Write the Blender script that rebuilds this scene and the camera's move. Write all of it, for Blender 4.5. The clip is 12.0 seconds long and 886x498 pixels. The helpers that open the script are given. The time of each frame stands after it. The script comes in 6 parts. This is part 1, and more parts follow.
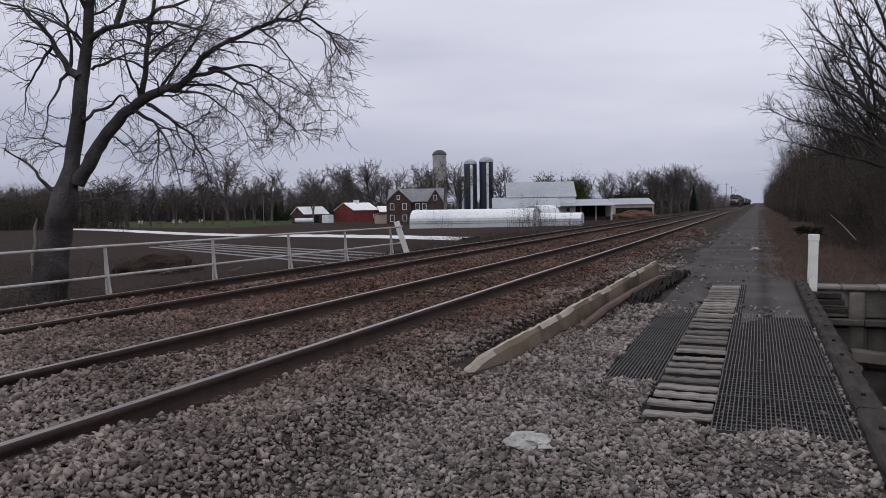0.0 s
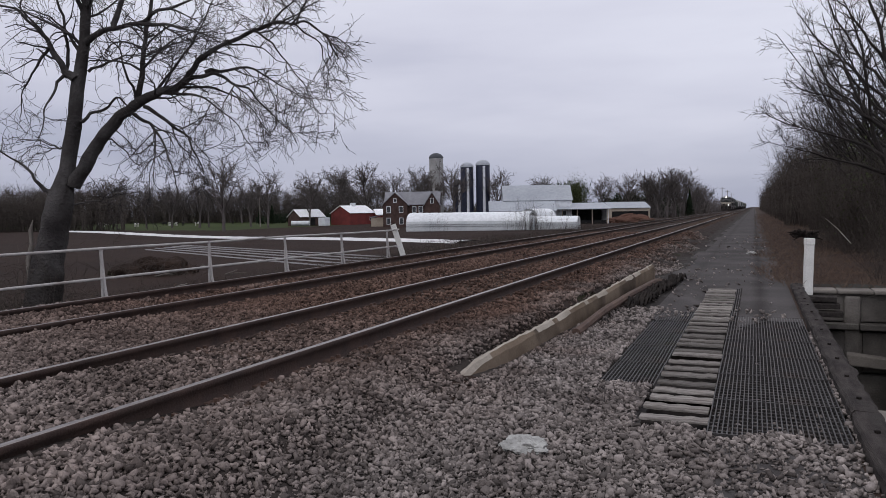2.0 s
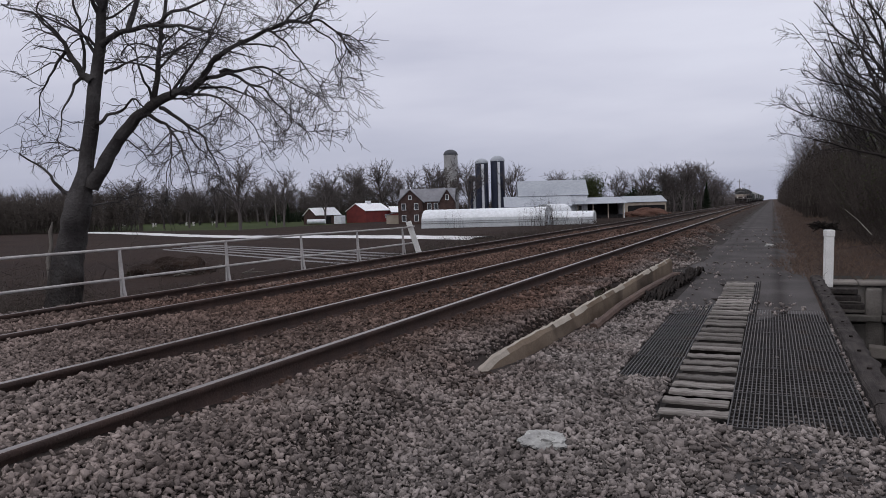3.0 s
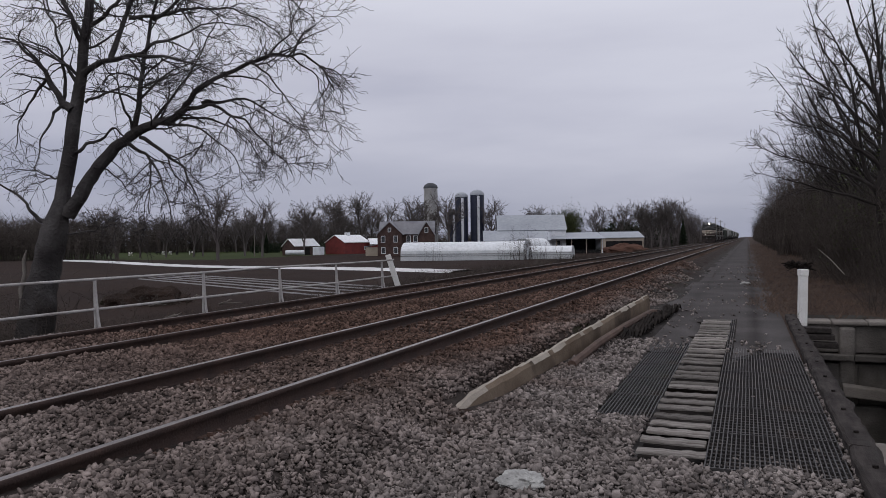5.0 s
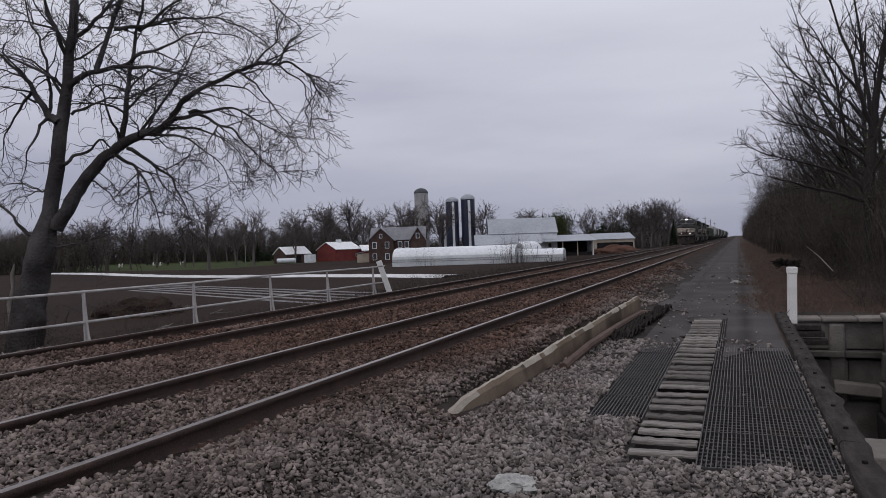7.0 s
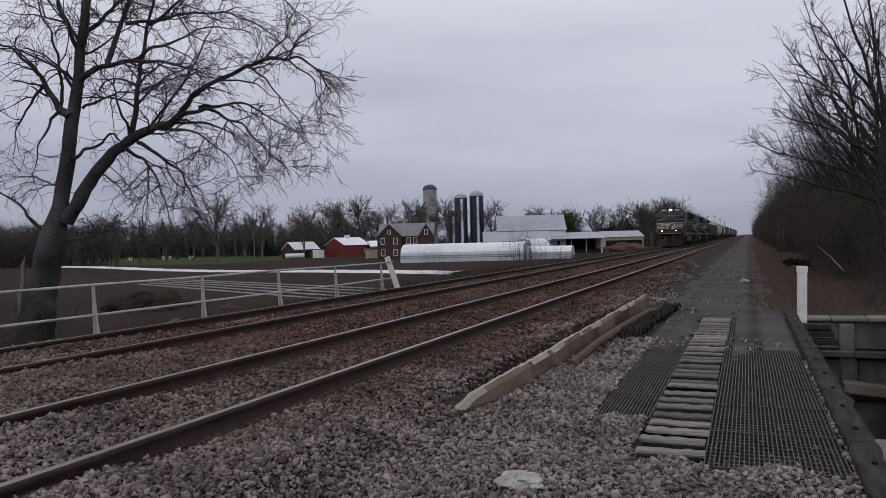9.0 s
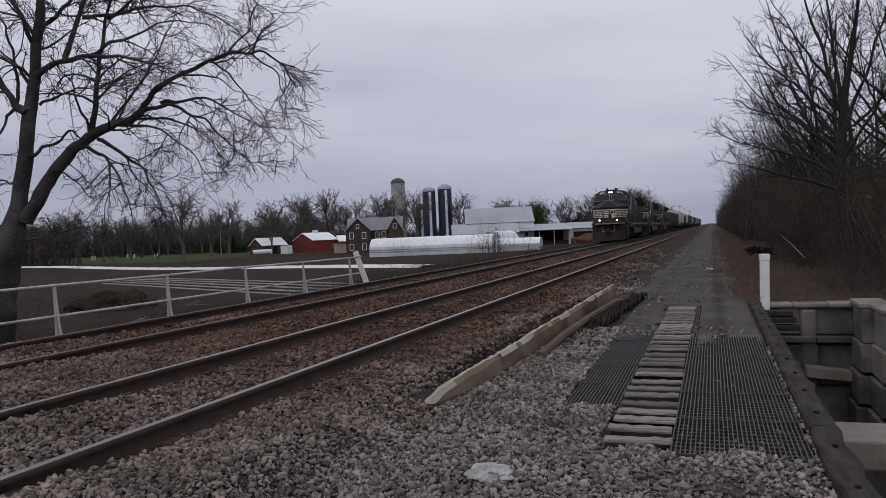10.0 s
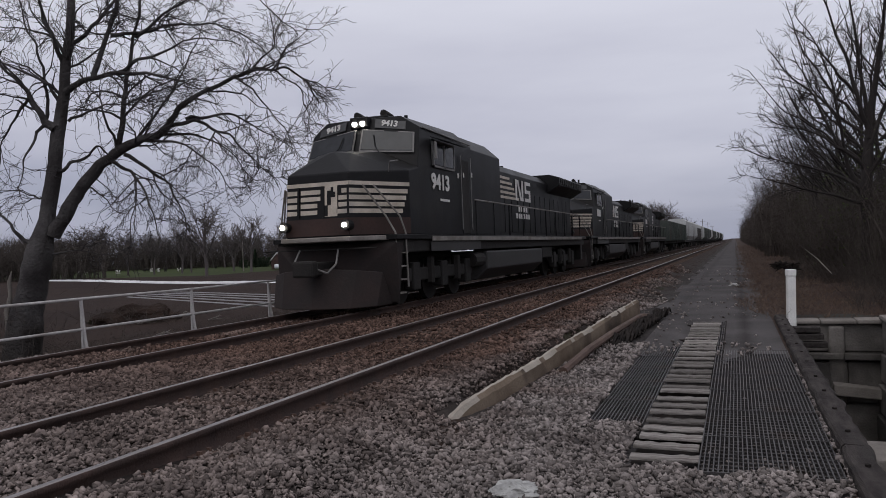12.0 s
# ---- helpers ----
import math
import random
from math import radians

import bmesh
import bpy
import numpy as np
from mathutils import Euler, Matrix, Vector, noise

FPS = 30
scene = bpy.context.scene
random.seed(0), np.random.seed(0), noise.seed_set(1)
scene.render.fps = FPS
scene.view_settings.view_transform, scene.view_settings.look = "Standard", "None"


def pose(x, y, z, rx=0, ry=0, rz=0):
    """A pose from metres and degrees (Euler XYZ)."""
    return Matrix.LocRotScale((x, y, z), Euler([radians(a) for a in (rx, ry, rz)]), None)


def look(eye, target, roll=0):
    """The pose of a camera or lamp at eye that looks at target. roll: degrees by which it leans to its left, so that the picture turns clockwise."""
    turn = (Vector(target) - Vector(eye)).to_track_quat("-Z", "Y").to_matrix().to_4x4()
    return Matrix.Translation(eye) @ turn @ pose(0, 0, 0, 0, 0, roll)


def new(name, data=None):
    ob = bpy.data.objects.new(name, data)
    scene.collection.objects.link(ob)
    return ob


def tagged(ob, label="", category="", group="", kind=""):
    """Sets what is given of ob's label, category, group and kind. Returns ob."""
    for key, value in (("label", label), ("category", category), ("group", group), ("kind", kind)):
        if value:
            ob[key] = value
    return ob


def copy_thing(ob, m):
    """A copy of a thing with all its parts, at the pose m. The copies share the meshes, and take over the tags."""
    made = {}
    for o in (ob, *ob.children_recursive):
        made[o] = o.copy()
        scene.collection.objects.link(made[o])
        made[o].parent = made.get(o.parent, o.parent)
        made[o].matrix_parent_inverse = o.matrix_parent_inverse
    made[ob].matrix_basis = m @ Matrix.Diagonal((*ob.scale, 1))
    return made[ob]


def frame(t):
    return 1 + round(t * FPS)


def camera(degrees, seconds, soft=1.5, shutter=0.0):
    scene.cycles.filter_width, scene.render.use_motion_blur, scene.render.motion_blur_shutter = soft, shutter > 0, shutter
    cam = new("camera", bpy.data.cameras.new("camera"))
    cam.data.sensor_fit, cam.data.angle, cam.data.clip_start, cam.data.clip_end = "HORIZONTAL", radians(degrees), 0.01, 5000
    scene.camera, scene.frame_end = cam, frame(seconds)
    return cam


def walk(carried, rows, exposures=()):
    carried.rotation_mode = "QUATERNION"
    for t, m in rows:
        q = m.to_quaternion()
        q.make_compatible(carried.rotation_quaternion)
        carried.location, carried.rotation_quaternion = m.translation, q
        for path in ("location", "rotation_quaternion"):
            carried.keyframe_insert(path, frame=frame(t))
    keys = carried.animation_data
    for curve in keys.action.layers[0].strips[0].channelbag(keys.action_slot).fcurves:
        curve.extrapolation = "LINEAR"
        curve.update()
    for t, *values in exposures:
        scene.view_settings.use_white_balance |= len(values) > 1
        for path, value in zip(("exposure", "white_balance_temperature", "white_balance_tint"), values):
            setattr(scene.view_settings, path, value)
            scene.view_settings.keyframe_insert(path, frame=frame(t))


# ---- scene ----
cam = camera(61.1, 12.0, soft=0.85)
EYE = [  # seconds, place, pitch from straight down, turn, lean
    (0, 0.000, -0.000, 1.550, 86.89, 22.82, -1.00),
    (0.5, 0.005, 0.003, 1.547, 87.16, 22.70, -1.00),
    (1, -0.004, 0.001, 1.549, 87.29, 22.44, -0.64),
    (1.5, -0.010, 0.009, 1.550, 87.21, 22.14, -0.55),
    (2, -0.002, -0.003, 1.550, 87.12, 22.54, -0.85),
    (2.5, 0.001, -0.003, 1.546, 87.51, 23.80, -1.32),
    (3, -0.007, 0.006, 1.544, 86.89, 23.74, -1.62),
    (3.5, -0.015, -0.004, 1.562, 88.12, 21.78, -0.22),
    (5.5, -0.001, -0.011, 1.575, 89.43, 22.00, -1.06),
    (6, 0.017, 0.001, 1.574, 89.38, 20.58, -2.05),
    (6.5, 0.020, 0.001, 1.573, 89.85, 21.29, -1.68),
    (7, 0.018, -0.002, 1.577, 89.72, 21.44, -1.96),
    (9, 0.013, 0.007, 1.573, 89.47, 22.08, -1.50),
    (9.5, 0.025, 0.018, 1.574, 89.42, 20.54, -1.98),
    (10, 0.025, 0.022, 1.578, 88.88, 19.74, -2.41),
    (10.5, 0.023, 0.019, 1.581, 90.25, 20.01, -2.34),
    (11, 0.011, 0.018, 1.576, 90.51, 19.72, -1.35),
    (11.5, 0.010, 0.019, 1.576, 88.87, 20.41, -1.01),
    (12, -0.001, 0.014, 1.580, 90.06, 21.26, -2.31),
]
walk(cam, [(t, Matrix.Translation((x, y, z)) @ pose(0, 0, 0, tilt, 0, turn) @ pose(0, 0, 0, 0, 0, lean))
           for t, x, y, z, tilt, turn, lean in EYE],
     [(0.0, -0.02), (2.5, -0.03), (3.5, -0.10), (5.5, -0.29), (12.0, -0.27)])

# ---- sky and light ----
world = bpy.data.worlds.new("overcast_sky")
scene.world = world
world.use_nodes = True
wn, wl = world.node_tree.nodes, world.node_tree.links
wn.clear()
w_out, w_bg = wn.new("ShaderNodeOutputWorld"), wn.new("ShaderNodeBackground")
w_co, w_sep = wn.new("ShaderNodeTexCoord"), wn.new("ShaderNodeSeparateXYZ")
w_map = wn.new("ShaderNodeMapping")
w_map.inputs["Scale"].default_value = (1.1, 1.1, 5.5)
w_map.inputs["Rotation"].default_value = (radians(5), radians(-4), radians(30))
w_n = wn.new("ShaderNodeTexNoise")
w_n.inputs["Scale"].default_value, w_n.inputs["Detail"].default_value = 1.7, 5
w_n.inputs["Roughness"].default_value = 0.48
w_add, w_ramp, w_mix = wn.new("ShaderNodeMath"), wn.new("ShaderNodeValToRGB"), wn.new("ShaderNodeMix")
w_add.operation = "MULTIPLY_ADD"
w_add.inputs[1].default_value = 0.34
els = w_ramp.color_ramp.elements
els[0].position, els[0].color = 0.17, (0.32, 0.335, 0.435, 1)
els[1].position, els[1].color = 0.56, (0.72, 0.727, 0.815, 1)
for pos, col in ((0.245, (0.42, 0.427, 0.525, 1)), (0.315, (0.515, 0.518, 0.612, 1)), (0.40, (0.60, 0.605, 0.695, 1))):
    e = els.new(pos)
    e.color = col
w_sky = wn.new("ShaderNodeTexSky")
w_sky.sky_type, w_sky.sun_disc = "NISHITA", False
w_sky.sun_elevation, w_sky.sun_rotation = radians(32), radians(200)
w_sc = wn.new("ShaderNodeMix")
w_sc.data_type, w_sc.blend_type = "RGBA", "MULTIPLY"
w_sc.inputs["Factor"].default_value = 1.0
w_sc.inputs["B"].default_value = (0.07, 0.07, 0.07, 1)
w_mix.data_type = "RGBA"
w_mix.inputs["Factor"].default_value = 0.93
wl.new(w_co.outputs["Generated"], w_sep.inputs[0])
wl.new(w_co.outputs["Generated"], w_map.inputs[0])
wl.new(w_map.outputs[0], w_n.inputs["Vector"])
wl.new(w_n.outputs["Fac"], w_add.inputs[0])
wl.new(w_sep.outputs["Z"], w_add.inputs[2])
w_side = wn.new("ShaderNodeMath")
w_side.operation, w_side.inputs[1].default_value = "MULTIPLY_ADD", 0.06
wl.new(w_sep.outputs["X"], w_side.inputs[0])
wl.new(w_add.outputs[0], w_side.inputs[2])
wl.new(w_side.outputs[0], w_ramp.inputs[0])
wl.new(w_sky.outputs[0], w_sc.inputs["A"])
wl.new(w_sc.outputs["Result"], w_mix.inputs["A"])
wl.new(w_ramp.outputs[0], w_mix.inputs["B"])
wl.new(w_mix.outputs["Result"], w_bg.inputs["Color"])
wl.new(w_bg.outputs[0], w_out.inputs[0])
w_bg.inputs["Strength"].default_value = 1.29
sun = new("sun", bpy.data.lights.new("sun", "SUN"))
sun.data.energy, sun.data.angle, sun.data.color = 0.5, radians(25), (1.0, 0.96, 0.92)
sun.matrix_world = look((0, 0, 60), (14, 36, 0))


# ---- materials ----
def surf(name, c1, c2, scale=3.0, fine=40.0, rough=0.8, bump=0.3, metal=0.0, vary=0.0, island=0.0, dirt=None, dirt_at=0.55,
         stretch=(1, 1, 1), depth=0.02, spec=0.35):
    m = bpy.data.materials.new(name)
    m.use_nodes = True
    n, k = m.node_tree.nodes, m.node_tree.links
    b = n["Principled BSDF"]
    b.inputs["Metallic"].default_value = metal
    b.inputs["Specular IOR Level"].default_value = 0.06 if rough >= 0.9 or island else spec
    co, mp = n.new("ShaderNodeTexCoord"), n.new("ShaderNodeMapping")
    mp.inputs["Scale"].default_value = stretch
    k.new(co.outputs["Object"], mp.inputs[0])

    def noise_tex(sc, detail=4, off=0.0):
        t = n.new("ShaderNodeTexNoise")
        t.inputs["Scale"].default_value, t.inputs["Detail"].default_value = sc, detail
        t.inputs["Distortion"].default_value = off
        k.new(mp.outputs[0], t.inputs["Vector"])
        return t.outputs["Fac"]

    def mix(a, c, f, mode="MIX"):
        x = n.new("ShaderNodeMix")
        x.data_type, x.blend_type = "RGBA", mode
        for sock, v in (("A", a), ("B", c), ("Factor", f)):
            if hasattr(v, "is_linked"):
                k.new(v, x.inputs[sock])
            elif sock == "Factor":
                x.inputs[sock].default_value = v
            else:
                x.inputs[sock].default_value = (*v, 1)
        return x.outputs["Result"]

    def ramp(v, a, c):
        r = n.new("ShaderNodeMapRange")
        r.inputs["From Min"].default_value, r.inputs["From Max"].default_value = a, c
        k.new(v, r.inputs["Value"])
        return r.outputs[0]

    big, small = noise_tex(scale, 5), noise_tex(fine, 3)
    col = mix(c1, c2, ramp(big, 0.32, 0.68))
    g = n.new("ShaderNodeMapRange")
    g.inputs["To Min"].default_value, g.inputs["To Max"].default_value = 0.72, 1.28
    k.new(small, g.inputs["Value"])
    col = mix(col, g.outputs[0], 1.0, "MULTIPLY")
    if dirt:
        col = mix(col, dirt, ramp(noise_tex(scale * 0.45, 6, 0.6), dirt_at, dirt_at + 0.15))
    if vary or island:
        src = n.new("ShaderNodeNewGeometry").outputs["Random Per Island"] if island else n.new("ShaderNodeObjectInfo").outputs["Random"]
        a = island or vary
        r = n.new("ShaderNodeMapRange")
        r.inputs["To Min"].default_value, r.inputs["To Max"].default_value = 1 - a, 1 + a
        k.new(src, r.inputs["Value"])
        col = mix(col, r.outputs[0], 1.0, "MULTIPLY")
    k.new(col, b.inputs["Base Color"])
    r = n.new("ShaderNodeMapRange")
    r.inputs["To Min"].default_value, r.inputs["To Max"].default_value = max(rough - 0.12, 0.03), min(rough + 0.12, 1)
    k.new(big, r.inputs["Value"])
    k.new(r.outputs[0], b.inputs["Roughness"])
    if bump:
        bp = n.new("ShaderNodeBump")
        bp.inputs["Strength"].default_value, bp.inputs["Distance"].default_value = bump, depth
        k.new(small, bp.inputs["Height"])
        k.new(bp.outputs[0], b.inputs["Normal"])
    return m


def glow(name, col, power):
    m = surf(name, (0.8, 0.8, 0.8), (0.8, 0.8, 0.8), bump=0)
    b = m.node_tree.nodes["Principled BSDF"]
    b.inputs["Emission Color"].default_value, b.inputs["Emission Strength"].default_value = (*col, 1), power
    return m


def rusted(m, c, axis_x, half, amount=0.85, ragged=2.6):
    """Adds rust dust along a track: a band round x = axis_x with a ragged edge."""
    n, k = m.node_tree.nodes, m.node_tree.links
    b = n["Principled BSDF"]
    old = b.inputs["Base Color"].links[0].from_socket
    co, sp = n.new("ShaderNodeTexCoord"), n.new("ShaderNodeSeparateXYZ")
    k.new(co.outputs["Object"], sp.inputs[0])
    d = n.new("ShaderNodeMath")
    d.operation, d.inputs[1].default_value = "SUBTRACT", axis_x
    k.new(sp.outputs["X"], d.inputs[0])
    ab = n.new("ShaderNodeMath")
    ab.operation = "ABSOLUTE"
    k.new(d.outputs[0], ab.inputs[0])
    nz = n.new("ShaderNodeTexNoise")
    nz.inputs["Scale"].default_value, nz.inputs["Detail"].default_value = 0.9, 5
    k.new(co.outputs["Object"], nz.inputs["Vector"])
    ad = n.new("ShaderNodeMath")
    ad.operation, ad.inputs[1].default_value = "MULTIPLY_ADD", ragged
    k.new(nz.outputs["Fac"], ad.inputs[0])
    k.new(ab.outputs[0], ad.inputs[2])
    r = n.new("ShaderNodeMapRange")
    r.inputs["From Min"].default_value, r.inputs["From Max"].default_value = half + ragged * 0.5 + 0.24 * ragged, half + ragged * 0.5 - 0.24 * ragged
    r.inputs["To Max"].default_value = amount
    k.new(ad.outputs[0], r.inputs["Value"])
    x = n.new("ShaderNodeMix")
    x.data_type, x.blend_type = "RGBA", "MULTIPLY"
    x.inputs["B"].default_value = (*c, 1)
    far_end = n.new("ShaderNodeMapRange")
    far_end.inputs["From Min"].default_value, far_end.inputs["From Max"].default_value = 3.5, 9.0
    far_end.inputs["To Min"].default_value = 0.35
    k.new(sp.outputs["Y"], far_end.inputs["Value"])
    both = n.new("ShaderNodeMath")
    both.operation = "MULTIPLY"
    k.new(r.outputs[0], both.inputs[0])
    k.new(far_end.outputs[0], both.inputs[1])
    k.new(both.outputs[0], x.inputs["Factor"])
    k.new(old, x.inputs["A"])
    k.new(x.outputs["Result"], b.inputs["Base Color"])
    return m


M = {}
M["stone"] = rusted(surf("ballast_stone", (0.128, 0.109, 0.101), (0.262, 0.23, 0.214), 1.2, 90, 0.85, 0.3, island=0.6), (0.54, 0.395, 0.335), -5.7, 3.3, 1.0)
# bed darker than the stones, so crevice shade is in its colour
M["gravel"] = rusted(surf("shade_darkened_ballast_bed", (0.03, 0.026, 0.024), (0.062, 0.055, 0.051), 3.0, 34, 0.95, 0.5, depth=0.03), (0.70, 0.50, 0.41), -5.7, 3.3)
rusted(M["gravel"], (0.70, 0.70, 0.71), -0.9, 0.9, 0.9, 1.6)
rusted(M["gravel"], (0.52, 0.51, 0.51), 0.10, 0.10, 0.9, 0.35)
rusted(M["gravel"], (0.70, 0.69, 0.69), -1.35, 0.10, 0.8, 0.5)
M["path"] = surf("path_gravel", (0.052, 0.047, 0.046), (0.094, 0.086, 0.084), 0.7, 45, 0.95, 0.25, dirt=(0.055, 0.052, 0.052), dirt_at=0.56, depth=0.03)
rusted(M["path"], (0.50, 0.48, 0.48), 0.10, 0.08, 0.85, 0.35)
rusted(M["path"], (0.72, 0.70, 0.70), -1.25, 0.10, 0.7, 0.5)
M["drygrass"] = surf("dry_grass_ground", (0.039, 0.027, 0.023), (0.074, 0.053, 0.043), 1.1, 30, 0.95, 0.9, dirt=(0.07, 0.05, 0.04), depth=0.05)
M["litter"] = surf("leaf_litter", (0.035, 0.026, 0.021), (0.08, 0.058, 0.045), 1.5, 22, 0.95, 1.0, dirt=(0.04, 0.035, 0.03), depth=0.06)
M["bank"] = surf("brushy_bank", (0.02, 0.0135, 0.011), (0.045, 0.031, 0.025), 0.6, 12, 0.95, 1.0, dirt=(0.03, 0.034, 0.018), depth=0.08)
M["soil"] = surf("ploughed_soil", (0.02, 0.0125, 0.01), (0.035, 0.023, 0.0185), 0.12, 3, 0.95, 0.8, depth=0.1)
M["green"] = surf("pasture_grass", (0.030, 0.043, 0.014), (0.046, 0.058, 0.021), 0.03, 1.2, 0.95, 0.5, dirt=(0.06, 0.052, 0.03), dirt_at=0.6, depth=0.1)
M["stream"] = surf("stream_bed", (0.025, 0.022, 0.018), (0.05, 0.045, 0.038), 1.0, 14, 0.35, 0.3)
M["rail"] = surf("rusty_rail_side", (0.03, 0.018, 0.015), (0.058, 0.035, 0.028), 5, 60, 0.85, 0.4, dirt=(0.035, 0.024, 0.02))
M["railtop"] = surf("polished_rail_head", (0.215, 0.19, 0.178), (0.315, 0.285, 0.27), 2, 50, 0.4, 0.05, metal=1.0, stretch=(1, 0.05, 1))
M["railrust"] = surf("dull_rail_head", (0.1, 0.078, 0.07), (0.17, 0.14, 0.13), 2, 50, 0.45, 0.05, metal=0.8, stretch=(1, 0.05, 1))
M["tie"] = surf("creosoted_tie", (0.045, 0.03, 0.024), (0.085, 0.06, 0.048), 2.5, 30, 0.9, 0.7, vary=0.35, stretch=(1, 6, 6))
M["plate"] = surf("rusty_plate", (0.06, 0.035, 0.026), (0.10, 0.06, 0.045), 9, 60, 0.8, 0.3)
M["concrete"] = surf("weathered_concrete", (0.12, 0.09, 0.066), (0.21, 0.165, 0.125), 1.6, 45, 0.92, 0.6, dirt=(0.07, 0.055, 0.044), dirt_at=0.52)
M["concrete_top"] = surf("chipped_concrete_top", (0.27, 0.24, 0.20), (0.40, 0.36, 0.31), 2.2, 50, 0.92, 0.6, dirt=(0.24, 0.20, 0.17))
M["block"] = surf("dark_wet_masonry", (0.055, 0.049, 0.044), (0.165, 0.15, 0.136), 1.3, 30, 0.85, 0.7, vary=0.3, dirt=(0.028, 0.026, 0.023), dirt_at=0.5)
M["cap"] = surf("pale_coping", (0.145, 0.13, 0.115), (0.235, 0.213, 0.192), 1.8, 40, 0.9, 0.5, vary=0.15, dirt=(0.11, 0.10, 0.09))
M["board"] = surf("weathered_board", (0.17, 0.152, 0.138), (0.33, 0.305, 0.28), 2.0, 22, 0.9, 0.8, vary=0.38, dirt=(0.12, 0.10, 0.09), stretch=(1.5, 16, 16))
M["timber"] = surf("weathered_timber_kerb", (0.028, 0.024, 0.023), (0.07, 0.061, 0.057), 2.4, 26, 0.9, 0.9, dirt=(0.05, 0.045, 0.042), stretch=(6, 1.2, 6))
M["grate"] = surf("galvanised_grating", (0.045, 0.041, 0.041), (0.085, 0.079, 0.078), 3, 60, 0.6, 0.2, metal=0.3, dirt=(0.065, 0.05, 0.042))
M["pipe"] = surf("galvanised_pipe", (0.33, 0.31, 0.30), (0.46, 0.44, 0.43), 2, 40, 0.6, 0.2, metal=0.2, dirt=(0.2, 0.16, 0.13), dirt_at=0.62)
M["oldpipe"] = surf("rusty_pipe", (0.06, 0.036, 0.028), (0.11, 0.072, 0.056), 3, 40, 0.85, 0.4)
# near-black debris, also the shade painted below the walkway planks
M["rag"] = surf("dark_debris_and_gap_shade", (0.014, 0.012, 0.011), (0.034, 0.028, 0.025), 4, 30, 0.95, 0.9)
M["whitepost"] = surf("white_painted_post", (0.66, 0.65, 0.62), (0.78, 0.77, 0.74), 3, 40, 0.7, 0.2, dirt=(0.45, 0.42, 0.38), dirt_at=0.62)
M["whitestone"] = surf("white_stone", (0.24, 0.235, 0.225), (0.44, 0.435, 0.415), 6, 50, 0.9, 0.7, dirt=(0.3, 0.28, 0.26), dirt_at=0.6)
M["bark"] = surf("grey_bark", (0.022, 0.019, 0.0185), (0.05, 0.044, 0.042), 1.6, 18, 0.95, 0.9, dirt=(0.055, 0.047, 0.042), stretch=(1, 1, 0.35))
M["palebark"] = surf("mottled_bark", (0.03, 0.027, 0.027), (0.105, 0.098, 0.096), 1.3, 16, 0.9, 1.0, dirt=(0.03, 0.026, 0.024), dirt_at=0.48, depth=0.06)
M["twig"] = surf("bare_twigs", (0.042, 0.038, 0.039), (0.082, 0.075, 0.076), 0.8, 20, 0.95, 0)
M["darktwig"] = surf("dark_twigs", (0.026, 0.0225, 0.022), (0.054, 0.047, 0.045), 0.8, 20, 0.95, 0)
M["brush"] = surf("bramble_stems", (0.036, 0.029, 0.0255), (0.078, 0.066, 0.058), 0.5, 10, 0.95, 0, island=0.35)
M["bud"] = surf("young_leaves", (0.045, 0.055, 0.024), (0.078, 0.088, 0.042), 0.4, 8, 0.9, 0, island=0.35)
M["straw"] = surf("dry_grass_blades", (0.066, 0.045, 0.035), (0.13, 0.092, 0.07), 1.0, 10, 0.95, 0, island=0.4)
# haze of the distance is put into these two wood colours
M["farwood"] = surf("haze_paled_far_wood", (0.092, 0.08, 0.077), (0.145, 0.128, 0.123), 0.02, 0.3, 0.95, 0, island=0.3)
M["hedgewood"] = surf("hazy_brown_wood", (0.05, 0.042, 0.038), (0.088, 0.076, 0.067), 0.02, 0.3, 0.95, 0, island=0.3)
M["evergreen"] = surf("evergreen_needles", (0.018, 0.026, 0.017), (0.035, 0.046, 0.028), 0.3, 4, 0.95, 0, island=0.3)
M["plastic"] = surf("white_row_cover", (0.48, 0.47, 0.47), (0.64, 0.63, 0.63), 0.12, 1.0, 0.5, 0.3, depth=0.05)
M["mulch"] = surf("greyish_plastic_mulch", (0.11, 0.1, 0.1), (0.19, 0.18, 0.18), 0.3, 2.0, 0.5, 0.2)
M["poly"] = surf("greenhouse_film", (0.62, 0.64, 0.66), (0.74, 0.76, 0.78), 0.15, 2.0, 0.35, 0.1)
M["polyside"] = surf("greenhouse_side_film", (0.42, 0.44, 0.46), (0.54, 0.56, 0.57), 0.4, 4, 0.4, 0.1)
M["whitewall"] = surf("white_siding", (0.62, 0.64, 0.67), (0.68, 0.70, 0.73), 0.1, 1.0, 0.7, 0.0)
M["metalroof"] = surf("pale_metal_roof", (0.27, 0.29, 0.32), (0.36, 0.38, 0.41), 0.08, 1.5, 0.5, 0.0, dirt=(0.17, 0.18, 0.20), dirt_at=0.6)
M["whiteroof"] = surf("white_metal_roof", (0.72, 0.73, 0.74), (0.82, 0.83, 0.84), 0.3, 3, 0.5, 0.1)
M["slate"] = surf("slate_roof", (0.15, 0.15, 0.165), (0.22, 0.22, 0.235), 0.8, 9, 0.7, 0.3)
M["brickwall"] = surf("brown_brick", (0.055, 0.036, 0.032), (0.09, 0.06, 0.053), 1, 14, 0.9, 0.4)
M["redwall"] = surf("red_barn_boards", (0.13, 0.026, 0.024), (0.19, 0.038, 0.034), 0.7, 10, 0.8, 0.2)
